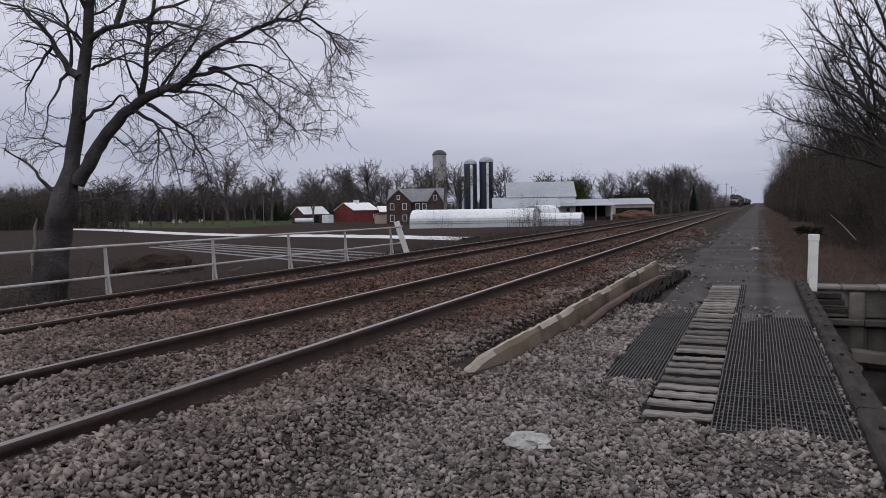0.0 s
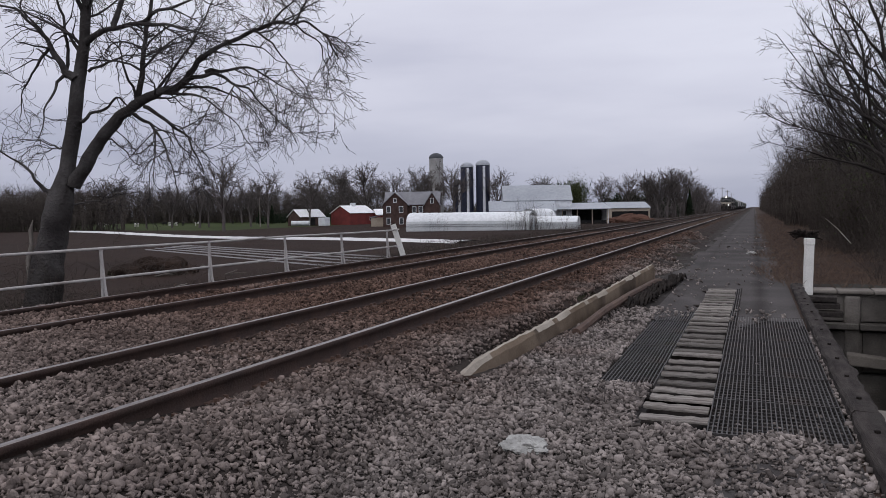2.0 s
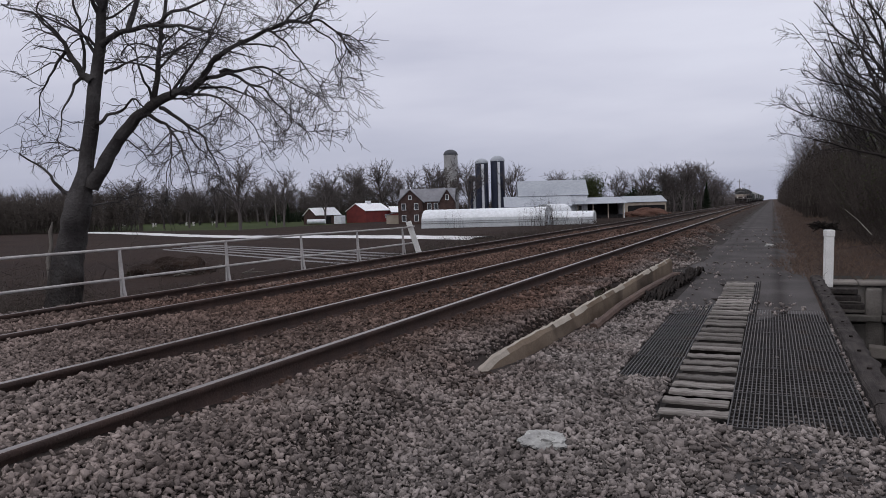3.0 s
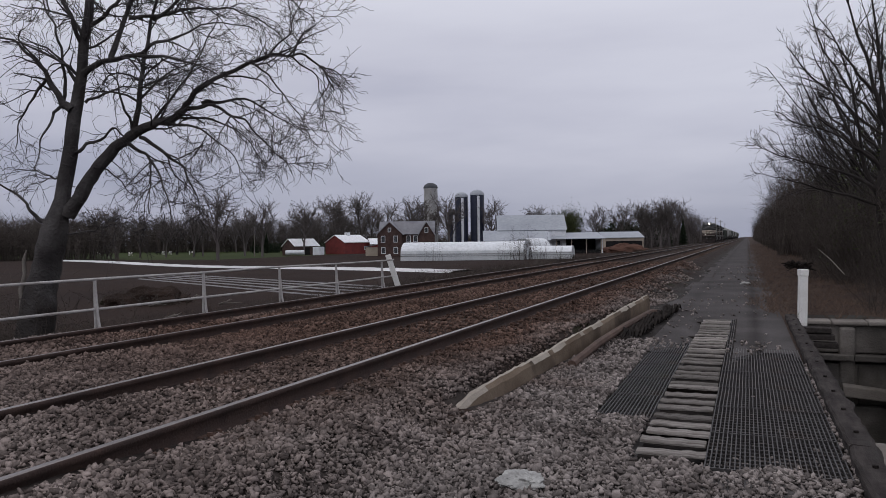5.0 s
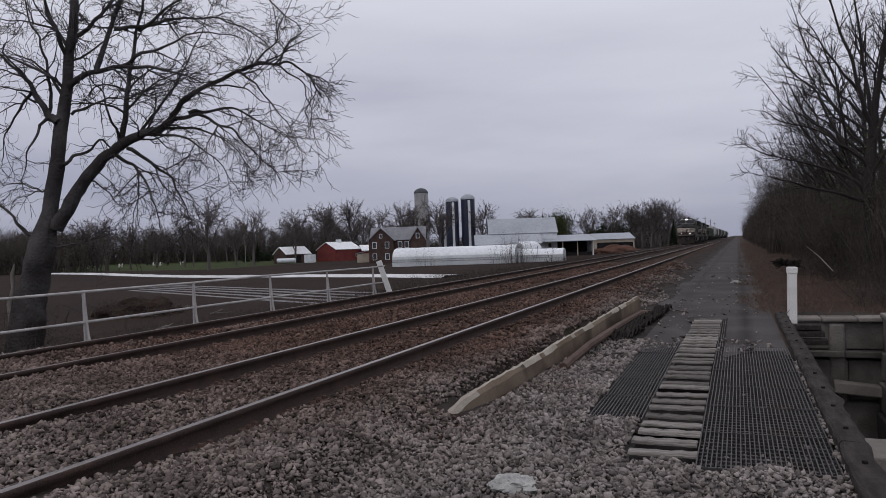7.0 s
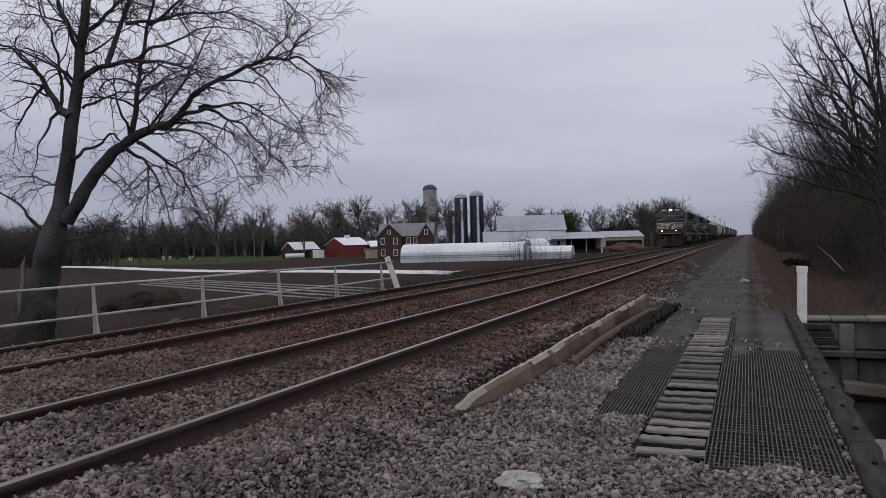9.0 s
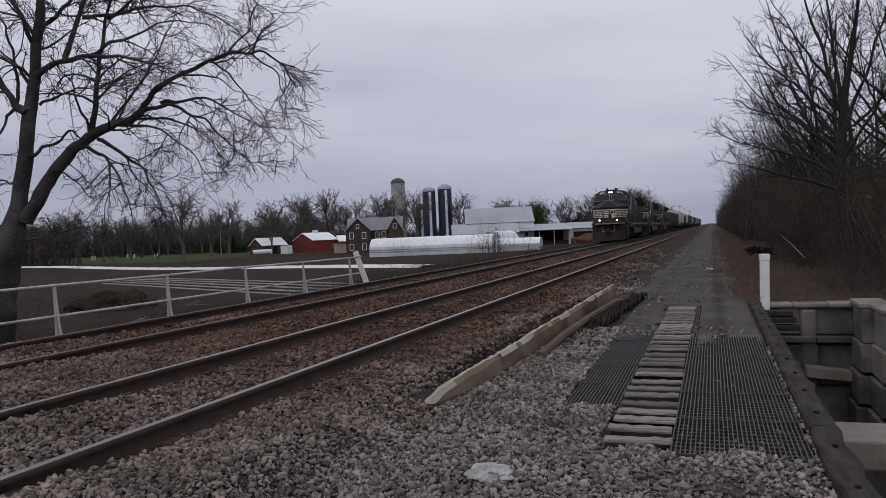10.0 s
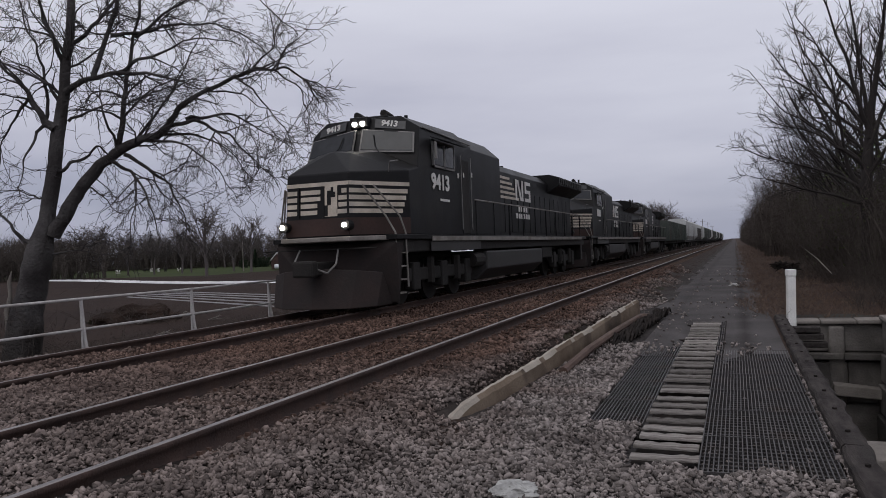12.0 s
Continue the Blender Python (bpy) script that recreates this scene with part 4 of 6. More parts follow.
        part("nose_grab", bent_rod([(s * 1.2, 1.05, 2.9), (s * 1.28, 0.95, 3.1), (s * 1.3, 1.3, 3.15)], 0.015, 5), M["steel"], nose_ob)
    # hoods
    part("cabinet", hull([(s * x, y, z) for s in (-1, 1) for y in (5.72, 8.4) for x, z in ((1.44, 1.56), (1.44, 3.86), (0.98, 4.28))], 0.02), M["black"], loco)
    hood = part("hood", hull([(s * x, y, z) for s in (-1, 1) for y in (8.42, 20.9) for x, z in ((0.98, 1.56), (0.98, 3.66), (0.7, 3.93))], 0.02), M["black"], loco, "long black hood with rows of doors")
    rad = part("radiator", hull([(s * x, y, z) for s in (-1, 1) for y, k in ((16.4, 0), (21.2, 0)) for x, z in ((0.98, 3.3), (1.5, 3.60), (1.5, 3.92), (1.1, 4.05))], 0.02), M["black"], loco, "flared radiator wing")
    for s in (-1, 1):
        for k in range(12):
            part("grille_panel", block(s * 1.505 - 0.012, s * 1.505 + 0.012, 16.6 + k * 0.37, 16.85 + k * 0.37, 3.64, 3.88), M["under"], rad)
    part("roof_hatch", block(-0.45, 0.45, 9.4, 10.6, 3.8, 4.05, 0.05), M["under"], hood)
    part("roof_hatch", block(-0.3, 0.3, 11.4, 12.6, 3.8, 4.0, 0.05), M["under"], hood)
    part("exhaust", rod((0, 12.95, 3.8), (0, 12.95, 4.15), 0.2, 12), M["under"], hood)
    for s in (-1, 1):
        y = 8.7
        while y < 20.4:
            d = part("hood_door", block(s * 0.985 - 0.012, s * 0.985 + 0.012, y, y + 0.72, 1.7, 3.1, 0.006), M["black"], hood)
            y += 0.80
    for s in (-1, 1):
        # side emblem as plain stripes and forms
        for k in range(5):
            part("stripe", block(s * 1.004 - 0.008, s * 1.004 + 0.008, 8.9, 10.9 + 0.28 * k, 3.44 - k * 0.16, 3.52 - k * 0.16), M["stripe"], hood)
        for y0, y1 in ((11.6, 11.6), (11.78, 12.22), (12.4, 12.4)):
            part("emblem_bar", slab([(s * 1.006, y1, 2.8), (s * 1.006, y1 + 0.2, 2.8), (s * 1.006, y0 + 0.2, 3.52), (s * 1.006, y0, 3.52)][::s], 0.008 + 0.002 * (y0 == 11.78)), M["digits"], hood)
        for y0, y1, z0, z1 in ((12.85, 13.6, 2.8, 2.92), (12.85, 13.6, 3.1, 3.22), (12.85, 13.6, 3.4, 3.52), (12.85, 13.03, 3.22, 3.4), (13.42, 13.6, 2.92, 3.1)):
            part("emblem_bar", block(s * 1.006 - 0.006, s * 1.006 + 0.006, y0, y1, z0, z1), M["digits"], hood)
        for z in (2.42, 2.18):
            for k, y0 in enumerate((11.6, 11.92, 12.24, 12.56, 12.88, 13.2)):
                if z > 2.3 and k in (0, 5):
                    continue
                part("lettering_bar", block(s * 1.006 - 0.006, s * 1.006 + 0.006, y0, y0 + 0.2, z, z + 0.17), M["digits"], hood)
        # handrail with stanchions
        y = 6.0
        while y < 21.2:
            part("stanchion", rod((s * 1.44, y, 1.5), (s * 1.44, y, 2.52), 0.022, 6), M["black"], loco)
            y += 1.62
        part("handrail", rod((s * 1.44, 5.9, 2.52), (s * 1.44, 21.2, 2.52), 0.022, 6), M["sill"], loco)
    part("fuel_tank", hull([(s * x, y, z) for s in (-1, 1) for y in (6.9, 13.4) for x, z in ((1.42, 1.12), (1.42, 0.62), (1.05, 0.30))], 0.04), M["tank"], loco, "dusty grey fuel tank")
    part("battery_box", block(-1.35, 1.35, 13.7, 15.3, 0.75, 1.18, 0.05), M["under"], loco)
    for s in (-1, 1):
        part("air_tank", rod((s * 1.25, 5.9, 0.9), (s * 1.25, 6.7, 0.9), 0.2, 10), M["under"], loco)
    for y in (4.0, 18.0):
        part("traction_motor", block(-0.62, 0.62, y - 2.3, y + 2.3, 0.2, 1.18, 0.08), M["under"], loco)
    truck(loco, 4.0)
    truck(loco, 18.0)
    # front end: pilot, plough, coupler, steps, lights
    part("anticlimber", hull([(sx * x, y, z) for sx in (-1, 1) for x, y in ((0.8, -0.06), (1.3, 0.78)) for z in (1.45, 1.55)], 0.02), M["sill"], loco, "worn pale anticlimber edge")
    part("pilot", hull([(s * x, y, z) for s in (-1, 1) for x, y, z in ((1.45, 0.75, 1.4), (1.45, 0.85, 0.15), (1.45, 1.1, 1.4), (0.0, 0.55, 1.4), (0.0, 0.2, 0.15))], 0.02), M["plow"], loco, "rust-brown snow plough pilot")
    part("plough", hull([(s * x, y, z) for s in (-1, 1) for x, y, z in ((1.28, 0.42, 0.80), (1.22, 0.22, 0.12), (1.28, 0.85, 0.12), (0.8, -0.12, 0.10), (0.85, 0.10, 0.86), (0.02, -0.32, 0.10), (0.02, -0.05, 0.92))], 0.015), M["plow"], loco, "rust-brown snow plough")
    bm = block(-0.16, 0.16, -0.4, 0.5, 0.78, 1.05, 0.03)
    block(-0.24, 0.24, -0.58, -0.34, 0.75, 1.08, 0.05, bm)
    part("coupler", bm, M["under"], loco)
    for s in (-1, 1):
        part("air_hose", bent_rod([(s * 0.45, 0.1, 1.3), (s * 0.5, -0.1, 1.0), (s * 0.36, -0.22, 0.82), (s * 0.15, -0.3, 0.92)], 0.02, 6), M["steel"], loco)
        light = part("ditch_light", rod((s * 0.72, -0.09, 1.78), (s * 0.72, -0.13, 1.78), 0.048, 16), M["lamp"], loco, "lit ditch light")
        part("housing", rod((s * 0.72, 0.12, 1.78), (s * 0.72, -0.085, 1.78), 0.11, 14), M["black"], light)
        bm = bmesh.new()
        for k in range(4):
            block(s * 1.3 - 0.17, s * 1.3 + 0.17, 0.85 + 0.05 * k, 1.15 + 0.05 * k, 0.32 + k * 0.28, 0.35 + k * 0.28, 0, bm)
        part("steps", bm, M["sill"], loco)
        part("handrail", bent_rod([(s * 1.42, 0.85, 0.55), (s * 1.42, 0.80, 1.6), (s * 1.26, 0.70, 1.95), (s * 0.92, 0.36, 2.60)], 0.02, 6), M["sill"], loco)
        part("handrail", bent_rod([(s * 1.47, 1.25, 0.45), (s * 1.47, 1.2, 1.6), (s * 1.42, 1.05, 1.95), (s * 1.05, 0.60, 2.6)], 0.02, 6), M["sill"], loco)
    part("uncoupling_lever", rod((-1.3, 0.12, 1.30), (1.3, 0.12, 1.30), 0.014, 6), M["under"], loco)
    part("end_steps", block(-1.3, 1.3, 21.3, 21.7, 0.5, 1.2, 0.03), M["under"], loco)
    return loco


def wagon_frame(w, L):
    part("underframe", block(-1.2, 1.2, 0.5, L - 0.5, 0.9, 1.2, 0.02), M["under"], w)
    for y in (2.4, L - 2.4):
        t = part("truck", block(-0.4, 0.4, y - 0.25, y + 0.25, 0.45, 0.95, 0.03), M["under"], w)
        for s in (-1, 1):
            part("side_frame", block(s * 1.0 - 0.08, s * 1.0 + 0.08, y - 1.1, y + 1.1, 0.45, 0.75, 0.03), M["under"], t)
        for k in (-0.85, 0.85):
            for s in (-1, 1):
                part("wheel", rod((s * 0.69, y + k, 0.44), (s * 0.82, y + k, 0.44), 0.44, 14), M["under"], t)
    part("coupler", block(-0.15, 0.15, -0.2, 0.6, 0.75, 1.0, 0.03), M["under"], w)


def hopper(label, L, top, mat):
    w = tagged(new("freight_wagon"), label, "wagon", "train wagons")
    wagon_frame(w, L)
    prof = ((0.9, 1.2), (1.5, 1.75), (1.5, top - 0.35), (0.95, top))
    body = part("body", hull([(s * x, y, z) for s in (-1, 1) for y in (0.7, L - 0.7) for x, z in prof], 0.03), mat, w)
    y = 1.2
    while y < L - 1:
        for s in (-1, 1):
            part("rib", block(s * 1.53 - 0.04, s * 1.53 + 0.04, y, y + 0.12, 1.8, top - 0.4), mat, body)
        y += 1.15
    part("roof_walk", block(-0.35, 0.35, 0.7, L - 0.7, top + 0.02, top + 0.1, 0.01), M["steel"], body)
    part("ladder", block(1.5, 1.56, 0.85, 0.95, 1.2, top - 0.3), M["steel"], body)
    return w


def gondola(label, L, top, mat):
    w = tagged(new("freight_wagon"), label, "wagon", "train wagons")
    wagon_frame(w, L)
    bm = block(-1.5, -1.42, 0.6, L - 0.6, 1.2, top, 0.01)
    block(1.42, 1.5, 0.6, L - 0.6, 1.2, top, 0.01, bm)
    block(-1.42, 1.42, 0.6, 0.68, 1.2, top, 0.01, bm)
    block(-1.42, 1.42, L - 0.68, L - 0.6, 1.2, top, 0.01, bm)
    block(-1.42, 1.42, 0.6, L - 0.6, 1.2, 1.26, 0, bm)
    body = part("body", bm, mat, w)
    part("load", hull([(s * x, y, z) for s in (-1, 1) for y, x, z in ((0.7, 1.4, top - 0.3), (L - 0.7, 1.4, top - 0.3), (2.5, 0.5, top + 0.25), (L - 2.5, 0.5, top + 0.2), (0.7, 1.4, 1.3), (L - 0.7, 1.4, 1.3))], 0.05), M["rag"], w)
    y = 1.0
    while y < L - 1:
        for s in (-1, 1):
            part("rib", block(s * 1.53 - 0.04, s * 1.53 + 0.04, y, y + 0.14, 1.2, top), mat, body)
        y += 1.3
    return w


TRAIN = []
gap = 0.0
for number, label in (("9413", "grimy black diesel locomotive with striped nose and lit headlights"),
                      ("", "trailing black diesel locomotive with striped nose"), ("", "trailing black diesel locomotive with striped nose")):
    lo = locomotive(number, label)
    if not number:
        for o in [o for o in lo.children_recursive if o.name.split(".")[0] in ("ditch_light", "headlight")]:
            o.data.materials[0] = M["glass"]
            o["label"] = "unlit lamp"
    TRAIN.append((lo, gap))
    gap += 22.3
protos = {}
order = ["gon", "gon", "white", "white", "dark", "white", "gon", "hop", "hop", "white", "dark", "hop", "hop", "white", "gon", "hop", "white", "hop", "dark", "hop", "hop", "white", "gon", "hop"]
spec_of = {"gon": (gondola, "grey-green open gondola wagon with a load", 16.5, 3.3, M["hopper"]), "white": (hopper, "pale covered hopper wagon with ribbed sides", 17.0, 4.3, M["whitecar"]),
        "dark": (gondola, "dark open wagon with ribbed sides", 16.0, 3.4, M["darkcar"]), "hop": (hopper, "grey covered hopper wagon with ribbed sides", 16.5, 4.2, M["hopper"])}
for k in order:
    fn, label, L, top, mat = spec_of[k]
    if k in protos:
        w = copy_thing(protos[k], pose(0, 0, 0))
    else:
        w = protos[k] = fn(label, L, top, mat)
    TRAIN.append((w, gap))
    gap += L + 0.3


# ---- farm ----
FZ = -2.5


def house(name, label, cat, x, y, turn, w, d, eave, ridge, wall, roof, over=0.3, z=FZ):
    """A gabled building: w along the ridge (local x), d deep."""
    h = tagged(new(name), label, cat)
    h.matrix_world = pose(x, y, z, 0, 0, turn)
    part("wall", hull([(sx * w / 2, sy * d / 2, q) for sx in (-1, 1) for sy in (-1, 1) for q in (-0.5, eave)] + [(sx * w / 2, 0, ridge) for sx in (-1, 1)]), wall, h)
    for s in (-1, 1):
        k = (ridge - eave) / (d / 2)
        a, b = (-w / 2 - over, s * (d / 2 + over), eave - k * over + 0.05), (w / 2 + over, s * (d / 2 + over), eave - k * over + 0.05)
        c, e = (w / 2 + over, 0, ridge + 0.05), (-w / 2 - over, 0, ridge + 0.05)
        part("roof", slab([a, b, c, e] if s < 0 else [b, a, e, c], 0.15), roof, h)
    return h


def opening(h, name, x0, x1, z0, z1, y, mat, trim=None, face="y"):
    t = 0.06
    if face == "y":
        o = part(name, block(x0, x1, y - t, y + t, z0, z1, 0.01), mat, h)
        box = lambda a, b, c, d: block(a, b, y - t - 0.03, y + t + 0.03, c, d)
    else:
        o = part(name, block(y - t, y + t, x0, x1, z0, z1, 0.01), mat, h)
        box = lambda a, b, c, d: block(y - t - 0.03, y + t + 0.03, a, b, c, d)
    if trim:
        for a, b, c, d in ((x0 - 0.12, x0, z0 - 0.12, z1 + 0.12), (x1, x1 + 0.12, z0 - 0.12, z1 + 0.12), (x0, x1, z1, z1 + 0.12), (x0, x1, z0 - 0.12, z0)):
            part("frame", box(a, b, c, d), trim, o)
    return o


# brick farmhouse with a cross gable
h = house("farmhouse", "brown brick farmhouse with grey slate roof and white-framed windows", "house", -85.8, 186.0, 20, 14.5, 8.5, 6.0, 9.3, M["brickwall"], M["slate"])
part("wing", hull([(sx * 3.2 - 4.2, y, q) for sx in (-1, 1) for y in (-7.2, -4) for q in (-0.5, 6.0)] + [(-4.2, y, 9.0) for y in (-7.2, 0)]), M["brickwall"], h)
for s in (-1, 1):
    a, b = (-4.2 + s * 3.6, -7.5, 5.65), (-4.2 + s * 3.6, 0, 5.65)
    c, e = (-4.2, 0, 9.1), (-4.2, -7.5, 9.1)
    part("roof", slab([a, b, c, e] if s > 0 else [b, a, e, c], 0.14), M["slate"], h)
for x in (-5.9, -2.6):
    for z in (0.9, 3.9):
        opening(h, "window", x - 0.45, x + 0.45, z, z + 1.5, -7.2, M["glass"], M["whitewall"])
opening(h, "window", -4.5, -3.9, 6.6, 7.5, -7.2, M["glass"], M["whitewall"])
for x in (0.6, 2.4):
    for z in (0.9, 3.9):
        opening(h, "window", x - 0.45, x + 0.45, z, z + 1.5, -4.25, M["glass"], M["whitewall"])
part("porch_roof", slab([(-0.6, -6.4, 2.6), (7, -6.4, 2.6), (7, -4.2, 3.2), (-0.6, -4.2, 3.2)], 0.12), M["metalroof"], h)
for x in (-0.4, 2, 4.4, 6.8):
    part("porch_post", rod((x, -6.2, -0.4), (x, -6.2, 2.6), 0.09, 8), M["whitewall"], h)
part("gable_wing", hull([(sx * 1.9 + 5.4, y, q) for sx in (-1, 1) for y in (-4.9, -4) for q in (-0.5, 6.0)] + [(5.4, y, 8.9) for y in (-4.9, 0)]), M["brickwall"], h)
for s in (-1, 1):
    a, b = (5.4 + s * 2.2, -5.2, 5.55), (5.4 + s * 2.2, 0, 5.55)
    c, e = (5.4, 0, 9.05), (5.4, -5.2, 9.05)
    part("roof", slab([a, b, c, e] if s > 0 else [b, a, e, c], 0.14), M["slate"], h)
opening(h, "window", 5.05, 5.75, 6.3, 7.5, -4.95, M["glass"], M["whitewall"])
part("lean_to", block(-11.2, -7.25, -3, 3, -0.4, 2.6, 0.03), M["tan"], h)
part("lean_to_roof", slab([(-11.5, -3.3, 2.6), (-7.2, -3.3, 3.4), (-7.2, 3.3, 3.4), (-11.5, 3.3, 2.6)], 0.14), M["metalroof"], h)

# plastic tunnels
def tunnel(label, x, y, turn, length, width, height):
    g = tagged(new("greenhouse_tunnel"), label, "greenhouse", "greenhouse tunnels")
    g.matrix_world = pose(x, y, FZ, 0, 0, turn)
    n, m = 18, 24
    def prof(a):
        return (math.copysign(abs(math.cos(a)) ** 0.75, math.cos(a)) * width / 2, 0.9 + (height - 0.9) * math.sin(a) ** 0.9)
    ring = [(-width / 2 - 0.02, 0.0)] + [prof(math.pi - math.pi * i / n) for i in range(n + 1)] + [(width / 2 + 0.02, 0.0)]
    k = len(ring)
    v = [(-length / 2 + length * j / m, q[0], q[1] + 0.025 * (j % 2) * (0 < i < k - 1)) for j in range(m + 1) for i, q in enumerate(ring)]
    f = [(j * k + i, j * k + i + 1, (j + 1) * k + i + 1, (j + 1) * k + i) for j in range(m) for i in range(k - 1)]
    idx = [1 if i in (0, 1, 2, k - 4, k - 3, k - 2) else 0 for j in range(m) for i in range(k - 1)]
    piece("film", raw_mesh("film", v, f, [M["poly"], M["polyside"]], idx), g, pose(0, 0, 0))
    for s in (-1, 1):
        bm = bmesh.new()
        bm.faces.new([bm.verts.new((s * length / 2, a, z)) for a, z in ring])
        bmesh.ops.solidify(bm, geom=bm.faces[:], thickness=0.05)
        end = part("end_wall", bm, M["poly"], g)
        part("door", block(s * (length / 2 + 0.04) - 0.03, s * (length / 2 + 0.04) + 0.03, -1.1, 1.1, 0, 2.3, 0.01), M["polyside"], end)
    for s in (-1, 1):
        for z in (0.95, 1.35):
            part("side_rail", block(-length / 2, length / 2, s * (width / 2 + 0.05) - 0.03, s * (width / 2 + 0.05) + 0.03, z, z + 0.06), M["steel"], g)
    return g


tunnel("long white plastic-covered greenhouse tunnel in a field", -53.6, 144.0, 5.5, 25.5, 7.0, 3.75)
tunnel("tall arched greenhouse end standing among bare shrubs", -46.0, 168.0, 74, 8.0, 5.4, 4.3)
tunnel("small white plastic greenhouse tunnel beside bare shrubs", -37.4, 150.0, 5.5, 9.5, 5.5, 2.7)

# white barn with long metal roof, lean-tos
h = house("white_barn", "white-sided barn with pale metal roof", "barn", -60.2, 218.0, 20, 19.6, 13.0, 6.8, 11.2, M["whitewall"], M["metalroof"])
for x in (-7.5, 0.5, 7.5):
    opening(h, "window", x - 0.6, x + 0.6, 2.4, 3.6, -6.5, M["glass"], M["whitewall"])
part("lean_to", hull([(x, y, z) for x in (-14, 4.5) for y, z in ((-12.5, -0.5), (-12.5, 3.6), (-6.4, -0.5), (-6.4, 6.4))]), M["whitewall"], h)
part("lean_to_roof", slab([(-14.3, -12.9, 3.65), (4.8, -12.9, 3.65), (4.8, -6.4, 6.6), (-14.3, -6.4, 6.6)], 0.14), M["metalroof"], h)
opening(h, "window", -4.6, -3.4, 1.6, 2.8, -12.5, M["glass"], M["slate"])
opening(h, "door", 2.0, 5.0, 0, 2.8, -12.5, M["polyside"])

# low open-fronted shed
h = tagged(new("machine_shed"), "low open-fronted shed with pale metal roof and dark interior", "shed")
h.matrix_world = pose(-48.4, 217.0, FZ, 0, 0, 24)
part("wall", block(-9, 9, 3.6, 4.0, -0.5, 5.4), M["whitewall"], h)
part("wall", block(-9, -8.7, -4, 3.6, -0.5, 4.2), M["whitewall"], h)
part("wall", block(8.7, 9, -4, 3.6, -0.5, 4.2), M["whitewall"], h)
# slab before the back wall, its near-black colour is the interior shade
part("interior", block(-8.6, 8.6, 2.9, 3.5, -0.4, 4.4), M["darkvoid"], h)
for x in (-8.6, -4.3, 0, 4.3, 8.6):
    part("post", block(x - 0.12, x + 0.12, -4.1, -3.86, -0.5, 4.1), M["tan"], h)
part("feed_wall", block(-8.6, 8.6, -3.9, -3.7, -0.4, 0.9), M["darkvoid"], h)
part("roof", slab([(-9.6, -5.2, 4.0), (9.6, -5.2, 4.0), (9.6, 4.6, 5.8), (-9.6, 4.6, 5.8)], 0.16), M["metalroof"], h)
h = house("calf_shed", "low long shed with ribbed grey roof", "shed", -38.5, 246.0, 30, 13.0, 9.0, 4.2, 6.0, M["tan"], M["metalroof"])
# dark plate on the closed front paints the shade of an opening
opening(h, "opening", -6, 6, 0.2, 3.2, -4.5, M["darkvoid"])

# red barn, sheds, trailer and tank
h = house("red_barn", "red wooden barn with pale metal roof", "barn", -127.0, 226.0, 75, 12.0, 9.0, 3.9, 6.3, M["redwall"], M["whiteroof"])
opening(h, "window", 3.6, 4.4, 1.4, 2.4, -4.5, M["glass"], M["whitewall"])
part("cupola", block(-0.7, 0.7, -0.7, 0.7, 6.1, 7.3, 0.05), M["whitewall"], h)
house("side_shed", "red shed with white roof beside the red barn", "shed", -118.0, 234.0, 40, 9.0, 7.0, 3.2, 5.0, M["redwall"], M["whiteroof"])
h = house("field_shed", "dark wooden shed with white metal roof", "shed", -138.0, 214.0, 66, 9.5, 7.5, 2.9, 5.2, M["brickwall"], M["whiteroof"])
opening(h, "door", -1.0, 1.0, 0, 2.4, -3.75, M["darkvoid"])
tagged(mesh_object("gas_tank", rod((-136.5, 203, FZ + 0.9), (-131.0, 205, FZ + 0.9), 0.75, 14), M["whitewall"]), "white horizontal gas tank on the ground", "tank")
tagged(mesh_object("small_trailer", block(-128.4, -125.9, 206, 209, FZ, FZ + 2.6, 0.1), M["whitewall"]), "small white box trailer", "trailer")


def silo(label, x, y, r, top, wall, dome, ribs):
    s = tagged(new("silo"), label, "silo", "silos")
    s.matrix_world = pose(x, y, FZ)
    bm = rod((0, 0, -0.5), (0, 0, top - r * 0.55), r, 28)
    tower = part("tower", bm, wall, s)
    bm = bmesh.new()
    bmesh.ops.create_uvsphere(bm, u_segments=28, v_segments=12, radius=r * 1.06)
    bmesh.ops.delete(bm, geom=[v for v in bm.verts if v.co.z < -0.01], context="VERTS")
    bmesh.ops.transform(bm, matrix=Matrix.Translation((0, 0, top - r * 0.55)) @ Matrix.Diagonal((1, 1, 0.75, 1)), verts=bm.verts)
    part("dome", bm, dome, s)
    bm = bmesh.new()
    z = 1.5
    while z < top - r * 0.6:
        bmesh.ops.create_cone(bm, cap_ends=False, segments=28, radius1=r + 0.04, radius2=r + 0.04, depth=0.1, matrix=Matrix.Translation((0, 0, z)))
        z += ribs
    part("hoops", bm, wall, tower)
    part("ladder_chute", block(-0.45, 0.45, -r - 0.5, -r + 0.1, 0, top - r * 0.7, 0.05), M["whitewall"] if wall is M["silo_blue"] else wall, s).rotation_euler = (0, 0, radians(28))
    return s


silo("grey concrete stave silo with dark domed roof", -117.4, 277.0, 2.75, 26.6, M["silo_grey"], M["silo_dome"], 0.9)
silo("dark blue steel silo with pale domed top and white ladder chute", -102.8, 273.0, 2.5, 22.2, M["silo_blue"], M["metalroof"], 1.6)
silo("tall dark blue steel silo with pale dome and white chute", -97.0, 275.0, 2.7, 23.0, M["silo_blue"], M["metalroof"], 1.6)
silo("short dark silo behind bare trees", -109.5, 281.0, 2.3, 16.0, M["silo_blue"], M["silo_dome"], 1.6)

# earth mound
bm = bmesh.new()
